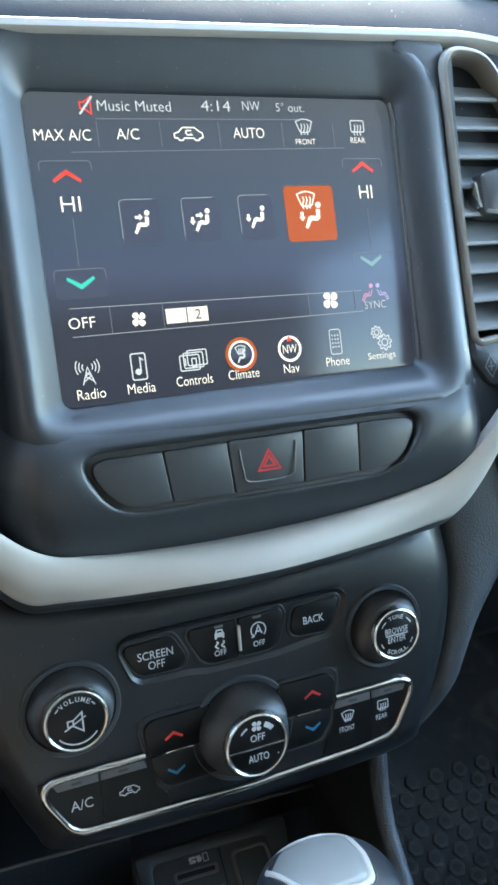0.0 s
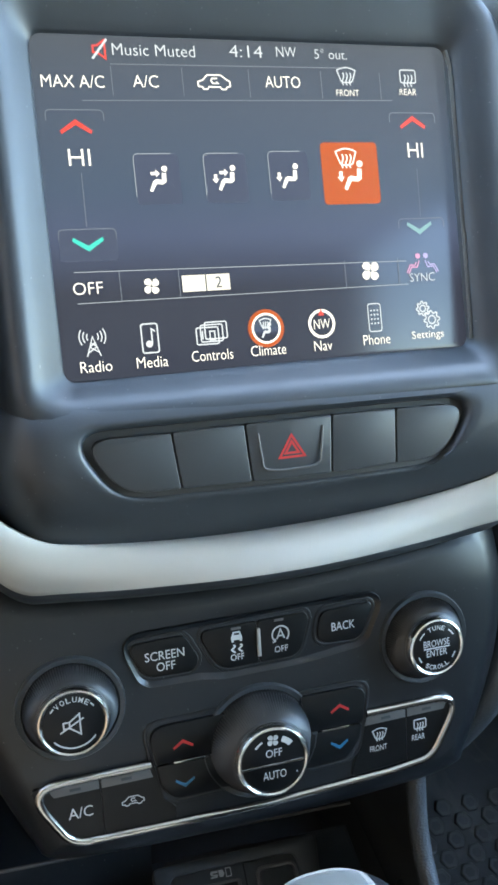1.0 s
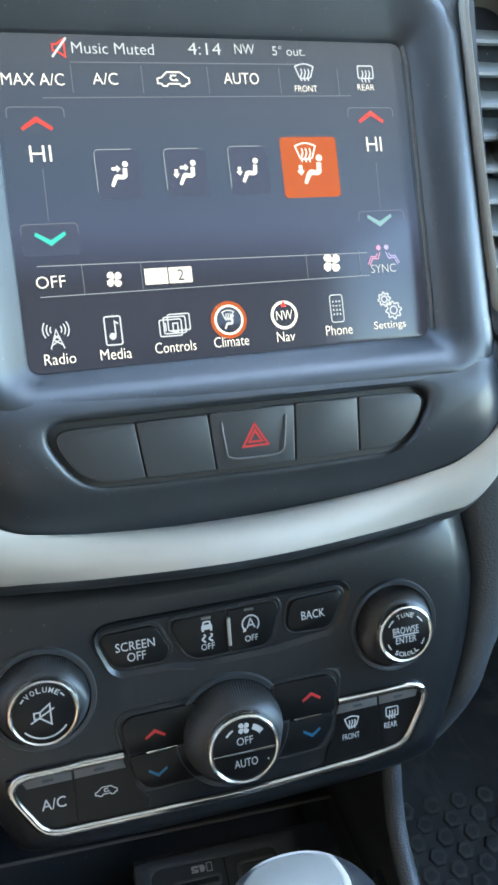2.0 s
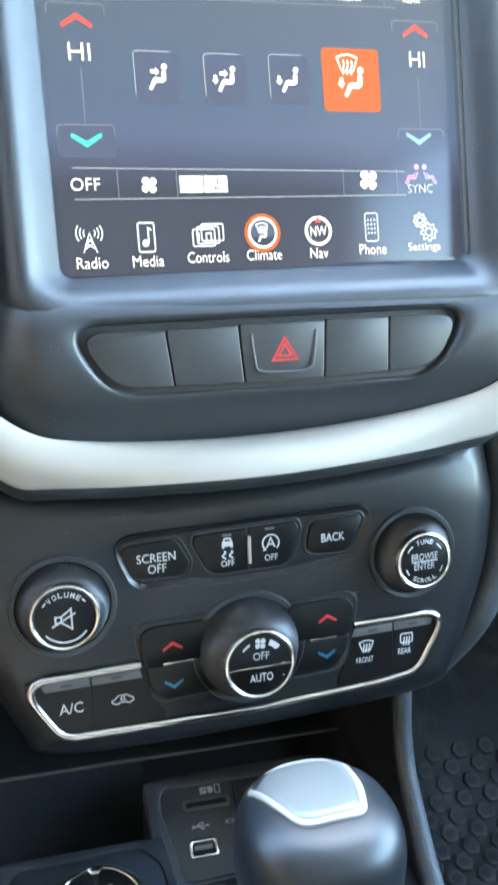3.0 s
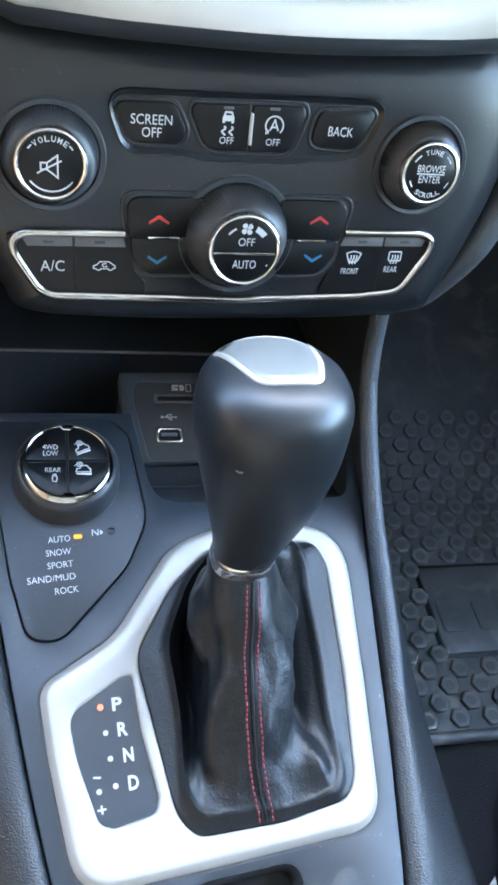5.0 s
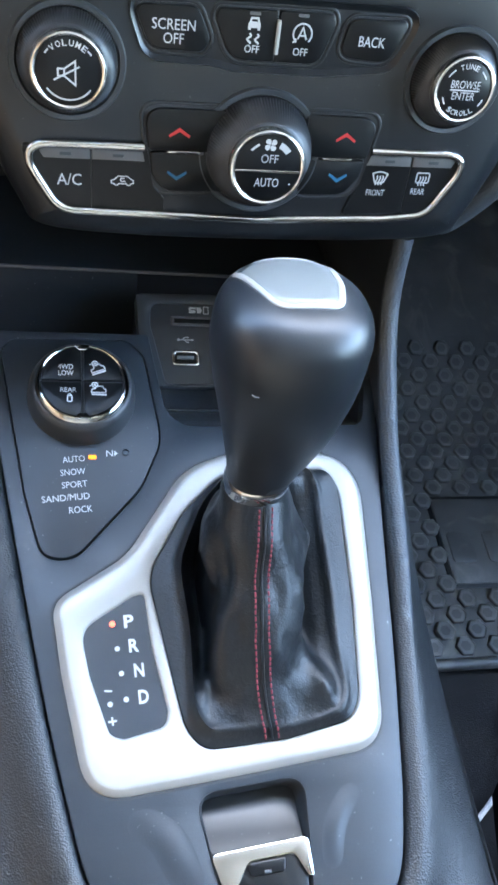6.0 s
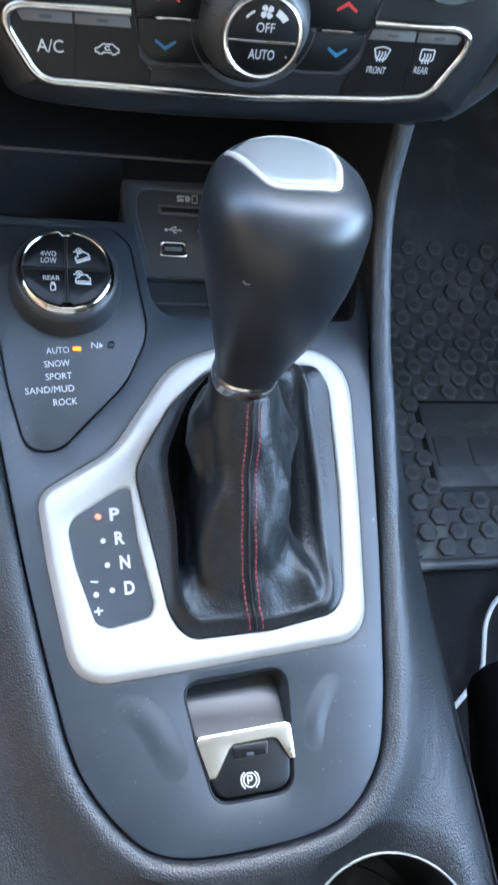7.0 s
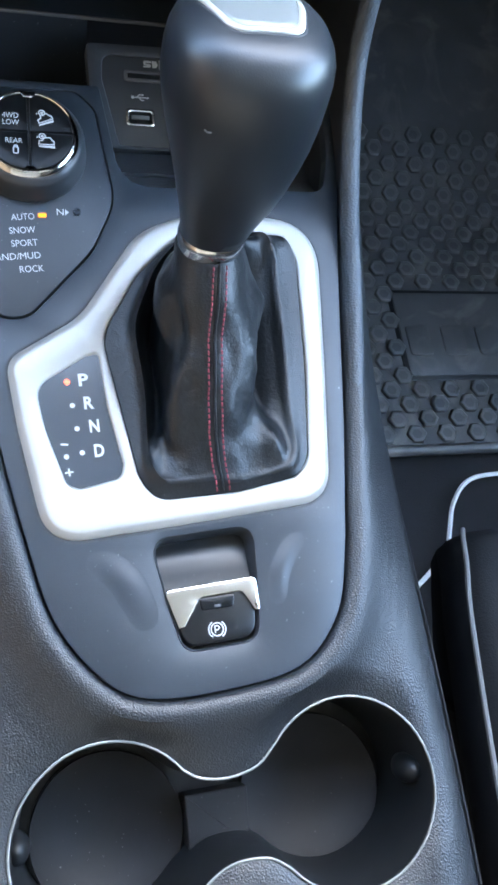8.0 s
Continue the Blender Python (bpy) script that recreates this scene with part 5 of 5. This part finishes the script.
def hill_sign(dx, dy, slope):
    c, s = math.cos(slope), math.sin(slope)
    body = [(x * c - y * s + dx, x * s + y * c + dy) for x, y in truck_shape]
    wedge = [(dx - 5 * c, dy - 5 * s - 0.9), (dx + 5.4 * c, dy + 5.4 * s - 0.9), (dx + 5.6 * c, dy + 5.4 * s - 2.6), (dx - 5 * c, dy - 5 * s - 2.0)]
    lines = [body, arc(dx - 2.6, dy + 6.2, 2.0, 0, 360, 16), arc(dx - 2.6, dy + 6.2, 0.6, 0, 360, 8), [(dx - 6.4, dy + 5.0), (dx - 5.4, dy + 5.6)]]
    small = [[(dx + (x - dx) * 0.72, dy + 1 + (y - dy) * 0.72) for x, y in line] for line in (*lines, wedge)]
    return strokes(small[:-1], 0.55, ZD - 0.1, small[-1:])


part("descent_sign", hill_sign(cx + 8.2, cy + 5.2, 0.42), PRINT, dial, space=CF)
part("climb_sign", hill_sign(cx + 8.0, cy - 7.8, 0.0), PRINT, dial, space=CF)
for body, u, v, w in (("AUTO", -85.0, 86.1, 11.2), ("SNOW", -85.4, 78.8, 12.4), ("SPORT", -84.6, 71.9, 12.6), ("SAND/MUD", -88.9, 64.6, 23.5), ("ROCK", -81.6, 58.2, 11.4)):
    writing(body, u, v, w, 3.5, 0.75, PRINT, mode, CF, 0.0, turn=5)
part("mode_lamp", plate([rrect(-77.6, -73.6, 86.2, 88.2, 0.4)], 0.6, 1.2, 0.2), AMBER, mode, "lit amber lamp", CF)
writing("N", -66.8, 89.2, 3.4, 3.5, 1.05, PRINT, mode, CF)
part("neutral_mark", strokes([], 0.4, 0.95, [[(-64.4, 87.6), (-62.6, 89.2), (-64.4, 90.8)]]), PRINT, mode, space=CF)
part("neutral_button", lathe([(2.0, 0.6), (2.0, 1.3), (1.6, 1.5), (1.4, 0.7)], -58.4, 89.8, 20), GLOSS, mode, space=CF)

# ---- shifter surround ----
surround = thing("shifter_surround", CF @ Vector((0, 0, 0)), "satin silver frame round the shift boot with a gear window", "shifter surround")


part("shadow_gap", plate([grown(TRIM_OUT, 1.3), grown(TRIM_IN, 1.0)], -1, 0.3, 0), PIT, surround, space=CF)
part("silver_frame", plate([TRIM_OUT, TRIM_IN, GATE], -1, 5.0, 1.6, prof=((0, -1), (0, 0.8), (0.5, 1.5), (2.6, 4.1), (3.3, 4.7), (4.6, 5.0))), SILVER, surround, space=CF, sharp=60)
win = part("gear_window", plate([grown(GATE, 1)], -1, 3.4, 0), GLOSS, surround, "dark gear indicator window", CF)
for ch, u, v in (("P", -60.2, 0.0), ("R", -58.2, -11.4), ("N", -56.2, -22.8), ("D", -54.6, -34.7)):
    writing(ch, u, v, 4.6, 6.2, 3.55, PRINT, win, CF, 0.03, turn=3)
part("park_lamp", lathe([(1.4, 3.0), (1.4, 3.6), (1.0, 3.9)], -67.8, -1.0, 20), RED_LAMP, win, "lit red lamp", CF)
for u, v in ((-65.8, -12.6), (-64.2, -23.9), (-62.4, -35.5), (-69.6, -37.2)):
    part("gear_dot", strokes([], 0.4, 3.42, [circle(u, v, 1.2, 16)]), PRINT, win, space=CF)
part("gear_sign", strokes([[(-72, -31.2), (-68.6, -31.5)], [(-70.6, -44.8), (-66.8, -44.4)], [(-68.9, -42.8), (-68.5, -46.4)]], 0.8, 3.42), PRINT, win, space=CF)

# ---- shift lever ----
lever = thing("shift_lever", CF @ Vector((0, 0.03, 0.001)), "dark leather shift lever with silver cap and stitched boot", "gear lever")
AX = Vector((-0.012, 0.27, 1)).normalized()
AV = Vector((0, 1, -0.27)).normalized()
KNOB = [(0, 14.6, 13.2, 0.6), (6, 15.8, 14.2, 1.2), (14, 18.0, 16.0, 1.8), (24, 21.0, 18.8, 2.4), (36, 24.2, 22.2, 2.6), (48, 26.8, 25.2, 2.2), (60, 29.2, 27.8, 1.4), (70, 30.6, 29.4, 0.6), (78, 31.2, 30.0, 0)]
FOOT = Vector((-4.4, 51, 56))


def knob_ring(s, a, b, aside=0.0, n=48):
    out = []
    for i in range(n):
        t = 2 * math.pi * i / n
        c, q = math.cos(t), math.sin(t)
        p = FOOT + AX * s + Vector((1, 0, 0)) * (aside + a * math.copysign(abs(c) ** 0.9, c)) + AV * (b * math.copysign(abs(q) ** 0.9, q))
        out.append(tuple(p))
    return out


def dome(a, b, lift=0.0, rho=None):
    """A point of the knob's top over the offsets a, b from its axis."""
    rho = rho or min(1, math.hypot(a / 31.2, b / 30.0))
    h = 26.0 * (1 - rho ** 3.7) ** (1 / 3.7)
    return tuple(FOOT + AX * (78 + h + lift) + Vector((1, 0, 0)) * a + AV * b)


rings = [knob_ring(*k) for k in KNOB]
for r in (0.995, 0.97, 0.93, 0.87, 0.78, 0.66, 0.5, 0.3, 0.1):
    ring = []
    for i in range(48):
        t = 2 * math.pi * i / 48
        c, q = math.cos(t), math.sin(t)
        ring.append(dome(31.2 * r * math.copysign(abs(c) ** 0.9, c), 30.0 * r * math.copysign(abs(q) ** 0.9, q), 0, r))
    rings.append(ring)
part("knob", loft(rings, ends=True), KNOB_SKIN, lever, "smooth dark grey leather knob", CF, sharp=80)
CAP = rounded([(-11, -11.5, 9), (14.5, -10, 7), (17.5, 4, 20), (16.5, 24, 5), (-19, 24, 4), (-25, 15.5, 3), (-18, 1, 16)], 7)
CAP = [tuple(Vector(p).lerp(Vector(q), j / m)) for p, q in zip(CAP, CAP[1:] + CAP[:1]) for m in (max(1, int((Vector(p) - Vector(q)).length / 1.5)),) for j in range(m)]
ctr = (sum(p[0] for p in CAP) / len(CAP), sum(p[1] for p in CAP) / len(CAP))


def cap_ring(k, lift, d=0.0):
    return [dome(ctr[0] + (x - ctr[0]) * k, ctr[1] + (y - ctr[1]) * k, lift) for x, y in grown(CAP, d)]


part("cap_seam", loft([cap_ring(1, 0.15, 1.1), cap_ring(1, 0.35, 0.6), cap_ring(1, 0.1, 0)]), PIT, lever, space=CF)
part("cap_rim", loft([cap_ring(1, -0.5), cap_ring(1, 0.5), cap_ring(0.97, 0.9), cap_ring(0.92, 0.95), cap_ring(0.88, 0.8), cap_ring(0.86, 0.3)]), SILVER, lever, "bright raised rim of the cap", CF, sharp=70)
part("cap", loft([cap_ring(0.88, 0.2), cap_ring(0.87, 0.55), cap_ring(0.7, 0.6), cap_ring(0.6, 0.6), cap_ring(0.3, 0.6), cap_ring(0.05, 0.6)], ends=True), SILVER_GREY, lever, "silver grey cap", CF, sharp=70)
part("collar", loft([knob_ring(-13, 14.2, 13.0), knob_ring(-8, 14.6, 13.4), knob_ring(-3, 15.0, 13.8, 0.3), knob_ring(0.2, 14.8, 13.6, 0.6), knob_ring(1.2, 14.2, 13.2, 0.6)]), CHROME, lever, "chrome collar", CF)

part("scuff", tube([(-24.2, 220.8, 582.4), (-23.2, 220.4, 581.6), (-21.6, 220.2, 581.8)], 0.32, 6), STRIP, lever, "small pale scuff")

IN_LOOP = grown(TRIM_IN, -0.5)


def boot_at(p, t):
    """The boot's surface over the opening's edge point p, t from the edge (0) to the collar (1)."""
    x, y = p
    dx, dy = x - 0, y - 5
    ang = math.atan2(dy / 66, dx / 48)
    front = max(0, -math.sin(ang))
    flank = abs(math.cos(ang))
    neck = FOOT + AX * -6.5 + Vector((1, 0, 0)) * 14.9 * math.cos(ang) + AV * 13.7 * math.sin(ang)
    pull = t ** (0.42 + 0.75 * front ** 3)
    nx = 22.5 * math.copysign(abs(math.cos(ang)) ** 0.8, math.cos(ang))
    nx *= 1 - flank * (0.16 - 0.26 * min(1, max(0, (t - 0.26) / 0.24)))
    wx = x + (nx - x) * min(1, pull * 1.55) if t < 1 else neck.x
    wx = wx + (neck.x - wx) * t ** 3
    wy = y + (neck.y - y) * (t ** (0.75 + 0.2 * front))
    rise = t ** (1.5 - 0.65 * front ** 2)
    h = 3.0 + (neck.z - 3.0) * rise
    left = max(0, -math.cos(ang)) ** 0.5
    right = max(0, math.cos(ang)) ** 0.5
    h += (6 + 3 * left) * (1 - 0.65 * front ** 2) * math.exp(-abs(t - 0.055 + 0.03 * right) / (0.028 - 0.010 * right))
    h -= flank ** 1.2 * (24 * left * math.exp(-((t - 0.22) / 0.11) ** 2) + 15 * right * math.exp(-((t - 0.26) / 0.12) ** 2))
    h += 26 * math.exp(-((ang - 0.80) / 0.13) ** 2) * math.exp(-((t - 0.42) / 0.3) ** 2)
    h += 7 * math.exp(-((ang + 0.80) / 0.2) ** 2) * math.exp(-((t - 0.17) / 0.12) ** 2) + 5 * math.exp(-((ang + 2.3) / 0.13) ** 2) * math.exp(-((t - 0.16) / 0.1) ** 2)
    fold = noise.noise(Vector((wx * 0.045, wy * 0.05, h * 0.05))) * 5.5 * math.sin(math.pi * t) + noise.noise(Vector((wx * 0.12, wy * 0.10 + 7, h * 0.16))) * 2.4 * math.sin(math.pi * t)
    calm = 1 - flank ** 2 * (1 - min(1, max(0, (t - 0.18) / 0.25)))
    ridge = 2.2 * calm * math.sin(9 * t + 3 * math.cos(ang)) * math.sin(math.pi * t) * (1 - 0.6 * front)
    out = Vector((dx, dy * 0.6, 30)).normalized() if t < 1 else Vector((0, 0, 0))
    return Vector((wx, wy, h)) + out * (fold * calm + ridge)


steps = [0, 0.01, 0.02, 0.032, 0.044, 0.056, 0.07, 0.09, 0.12, 0.15, 0.18, 0.215, 0.25, 0.29, 0.33, 0.37, 0.42, 0.48, 0.54, 0.6, 0.66, 0.72, 0.78, 0.84, 0.9, 0.95, 1.0]
dense = []
for i in range(len(IN_LOOP)):
    a, b = Vector(IN_LOOP[i]), Vector(IN_LOOP[(i + 1) % len(IN_LOOP)])
    m = max(1, int((b - a).length / 2.5))
    dense += [tuple(a.lerp(b, j / m)) for j in range(m)]
boot = part("boot", loft([[tuple(boot_at(p, t)) for p in dense] for t in steps]), LEATHER, lever, "creased black leather boot", CF, sharp=85)
front = [p for p in dense if p[1] < -45]
seam_p = min(front, key=lambda p: abs(p[0] - 1.0))


def seam_at(t, aside):
    """The boot's front, aside from its seam, which wanders a little on its way up."""
    goal = boot_at(seam_p, t).x + aside - 1.0 + 3.0 * (1 - t) ** 6 + 4.0 * t ** 4 - 12 * t * (1 - t) ** 1.3
    near = sorted(((abs(boot_at(p, t).x - goal), boot_at(p, t)) for p in front if abs(p[0]) < 40), key=lambda e: e[0])[:2]
    (da, a), (db, b) = near
    q = a.lerp(b, da / max(da + db, 1e-6))
    return Vector((goal, q.y, q.z))


for x0 in (-3.1, 3.1):
    n_st = 40
    bm = bmesh.new()
    for i in range(n_st):
        a, b = seam_at(0.015 + 0.985 * i / n_st, x0), seam_at(0.015 + 0.985 * (i + 0.66) / n_st, x0)
        lift = Vector((0, -1.05, 0.95))
        tube([a + lift, (a + b) / 2 + lift + Vector((0, -0.25, 0.25)), b + lift], 0.42, 5, bm=bm)
    part("stitching", bm, RED_THREAD, boot, "red stitching", CF)
part("seam", tube([seam_at(0.01 + 0.985 * i / 40, 0) + Vector((0, -0.2, 0.2)) for i in range(41)], 0.7, 6), LEATHER, boot, space=CF)

# ---- parking brake switch ----
brake = thing("parking_brake_switch", CF @ Vector((-0.008, -0.11, -0.012)), "black parking brake switch with a polished chrome lip in a well", "brake switch")
part("well", loft([[(x, y, -0.6) for x, y in grown(SLOT, 0.6)], [(x, y, 0.35) for x, y in grown(SLOT, 0.2)], [(x, y, -0.6) for x, y in grown(SLOT, -0.6)], [(x, y, -14) for x, y in grown(SLOT, -1.6)]]), RECESS, brake, space=CF, sharp=60)
part("well_floor", plate([grown(SLOT, 0.5)], -16, -13, 0), FASCIA, brake, space=CF)
rows = [[(x, -74, -13.2), (x, -84, -12), (x, -94, -7), (x, -101, -4)] for x in (-31, -20, -8, 4, 14)]
part("well_ramp", loft(rows, closed=False), FASCIA, brake, space=CF)
LEVER = rounded([(-28.2, -101.6, 2.5), (14.0, -98.2, 2.5), (13.0, -125.2, 9), (-20.4, -127.6, 9)], 8)
tab = part("switch", plate([LEVER], -12, 0.2, 1.6), BUTTON, brake, space=CF)
lip = rounded([(-29.2, -101.3, 3), (14.8, -97.7, 3), (15.6, -113.8, 1.2), (13.0, -113.6, 1.0), (7.6, -104.2, 4), (-12.6, -105.9, 4), (-20.4, -118.6, 1.0), (-23.6, -119.0, 1.2)], 6)
part("chrome_lip", plate([lip], -8, 1.6, 0.9), CHROME, tab, "polished chrome lip", CF)
part("grip", plate([rounded([(-13, -106, 1.5), (4, -105, 1.5), (3, -110.6, 1.5), (-12, -111.6, 1.5)])], -1, 1.2, 0.8), BUTTON, tab, space=CF)
part("lamp_mark", plate([rrect(-6.4, -3.2, -110.8, -109.4, 0.3)], 0.8, 1.5, 0.1), SWITCH, tab, space=CF)
part("brake_sign", strokes([arc(-5.6, -120.6, 2.9, 0, 360, 24), arc(-5.6, -120.6, 4.0, 125, 235, 8), arc(-5.6, -120.6, 4.0, -55, 55, 8), [(-6.6, -122.2), (-6.6, -119.0), (-5.2, -119.0), (-4.5, -119.9), (-5.2, -120.8), (-6.6, -120.8)]], 0.5, 0.22), PRINT, tab, space=CF)

# ---- cup holders ----
cups = thing("cup_holder", CF @ Vector((0, -0.2, -0.075)), "double cup holder with bright rims in the console deck", "cup holder")
part("edge", tube([(x, y, -10.3) for x, y in grown(CUPS, 0.3)], 0.58, 8, closed=True), SILVER_GREY, cups, "thin bright rim", CF)
part("collar", loft([[(x, y, -11.0) for x, y in grown(CUPS, 0.8)], [(x, y, -11.4) for x, y in grown(CUPS, 0.2)], [(x, y, -12.6) for x, y in grown(CUPS, -0.4)], [(x, y, -72) for x, y in grown(CUPS, -3)]]), BLACK, cups, space=CF, sharp=60)
part("well_floor", plate([grown(CUPS, 2)], -80, -74, 0), BLACK, cups, space=CF)
for x, y in ((-55, -212), (52, -206)):
    part("cup_base", lathe([(38.5, -76), (38.5, -70.5), (37.8, -69.8), (36.8, -70.2), (24, -70.4), (23.6, -70.7)], x, y, 56), CUP_RUBBER, cups, "round ribbed cup base", CF)
part("divider", plate([rounded([(-17, -199, 1), (15.5, -198, 1), (14.5, -226.5, 1), (-16.6, -227, 1)])], -76, -60, 1.0), CUP_RUBBER, cups, space=CF, sharp=15)
for x, y in ((-97.5, -206), (92.5, -197)):
    part("grip_tab", loft([[(x + r * math.cos(2 * math.pi * i / 20), y + 1.3 * r * math.sin(2 * math.pi * i / 20), z) for i in range(20)] for z, r in ((-46, 0.5), (-45, 3), (-41, 5), (-34, 5.8), (-27, 5), (-22, 3), (-20.6, 0.5))], ends=True), BLACK, cups, "rounded grip tab", CF, sharp=80)


# ---- passenger footwell ----
def mat_height(y):
    d = max(0, y - 560)
    return 115 + 0.45 * d * d / (d + 60)


mat = thing("floor_mat", (0.42, 0.45, 0.112), "dusty black rubber floor mat with raised hexagon studs", "floor mat")
rows = []
for i in range(55):
    y = 292 + 12 * i
    rows.append([(x, y, mat_height(y) + (8 if x < 240 else 0)) for x in (205, 228, 244, 300, 400, 500, 600, 680, 700)])
part("sheet", loft(rows, closed=False), RUBBER, mat, sharp=60)
part("edge", tube([(x, 291, 117) for x in (205, 300, 450, 600, 700)], 6, 10), RUBBER, mat)
part("badge_groove", plate([rrect(287, 474, 369, 477, 6)], 113, 116.2, 0.5), BLACK, mat)
part("badge_plate", plate([rrect(291, 470, 373, 473, 5)], 113, 118, 1.5), RUBBER, mat)
for bx in (310, 350, 390, 432):
    part("raised_bar", plate([rrect(bx - 13, bx + 13, 396, 432, 5)], 117, 119.4, 1.0), RUBBER, mat)
hexa = bmesh.new()
r = 10.5
lo = [hexa.verts.new((r * math.cos(radians(60 * i)), r * math.sin(radians(60 * i)), 0)) for i in range(6)]
mi = [hexa.verts.new((r * 0.98 * math.cos(radians(60 * i)), r * 0.98 * math.sin(radians(60 * i)), 3.4)) for i in range(6)]
hi = [hexa.verts.new((r * 0.80 * math.cos(radians(60 * i)), r * 0.84 * math.sin(radians(60 * i)), 4.1)) for i in range(6)]
ce = [hexa.verts.new((r * 0.52 * math.cos(radians(60 * i)), r * 0.52 * math.sin(radians(60 * i)), 2.6)) for i in range(6)]
bridge(hexa, lo, mi), bridge(hexa, mi, hi), bridge(hexa, hi, ce)
hexa.faces.new(ce)
hexa.transform(Matrix.Scale(0.001, 4))
hex_me = bpy.data.meshes.new("stud")
hexa.to_mesh(hex_me)
hexa.free()
hex_me.materials.append(RUBBER)
hex_me.materials.append(STUD)
# Rim faces take the paler rubber: dust plus caught light in the colour.
for k, f in enumerate(hex_me.polygons):
    f.material_index = 1 if 6 <= k < 18 else 0
base = mat.matrix_world.inverted()
count, rest = 0, []
for row in range(23):
    for col in range(15):
        x, y = 250 + 33 * col + (16.5 if row % 2 else 0), 308.5 + 16.3 * row
        if (284 < x < 477 and 364 < y < 482) or x > 690:
            continue
        z = mat_height(y)
        tilt = math.degrees(math.atan((mat_height(y + 2) - z) / 2))
        m = pose(x / 1000, y / 1000, z / 1000 - 0.0002, tilt, 0, 0)
        if count < 290 and x < 620:
            ob = new("stud", hex_me)
            ob.parent = mat
            ob.matrix_basis = base @ m
            count += 1
        else:
            rest.append(m)
far = bmesh.new()
for m in rest:
    one = bmesh.new()
    one.from_mesh(hex_me)
    one.transform(m)
    tmp = bpy.data.meshes.new("one")
    one.to_mesh(tmp)
    one.free()
    far.from_mesh(tmp)
    bpy.data.meshes.remove(tmp)
far.transform(Matrix.Scale(1000, 4))
part("far_studs", far, STUD, mat, "far rubber studs", kind="stuff")

seat = thing("passenger_seat", (0.42, -0.05, 0.105), "black cloth passenger seat cushion with grey piping", "car seat")
rings = []
for y, zt, x0 in ((160, 278, 210), (150, 294, 200), (130, 299, 196), (100, 300, 190), (30, 300, 183), (-40, 300, 178), (-200, 298, 172), (-420, 298, 172)):
    rings.append([(x0 + 110, y - 40, 150), (x0 + 70, y - 20, zt - 92), (x0 + 18, y, zt - 66), (x0 + 3, y, zt - 46), (x0, y, zt - 20), (x0 + 6, y, zt - 4), (x0 + 22, y, zt + 2), (x0 + 60, y, zt - 4), (x0 + 230, y, zt - 12), (x0 + 420, y, zt), (x0 + 440, y, zt - 40), (x0 + 440, y, 180)])
part("cushion", loft(rings, closed=False), SEAT, seat, sharp=80)
front_face = [[(p[0], p[1] - 0.03 * k * k, p[2] - 0.0 if k == 0 else p[2] - k) for p in rings[0]] for k in (0, 14, 60)]
part("front", loft(front_face, closed=False), SEAT, seat)
part("piping", tube(flowing([(214, 162, 276), (202, 151, 294), (197, 130, 299), (191, 100, 300), (184, 30, 300), (179, -40, 300), (173, -200, 298)], 5, False), 1.8, 8), PIPING, seat)
back = bmesh.new()
box(back, 190, 630, -520, -420, 290, 900)
bmesh.ops.bevel(back, geom=back.edges[:], offset=40, segments=4, affect="EDGES", profile=0.5)
part("backrest", back, SEAT, seat)

cable = thing("charging_cable", (0.3, 0.21, 0.112), "thin white cable lying on the carpet beside the seat", "cable")
part("cable", tube(flowing([(190, 110, 150), (225, 142, 126), (247, 158, 118), (265, 172, 118), (284, 189, 118), (292, 208, 118), (303, 235, 118), (325, 257, 117), (358, 263, 116), (400, 262, 112)], 6, False), 2.3, 8), CABLE, cable)
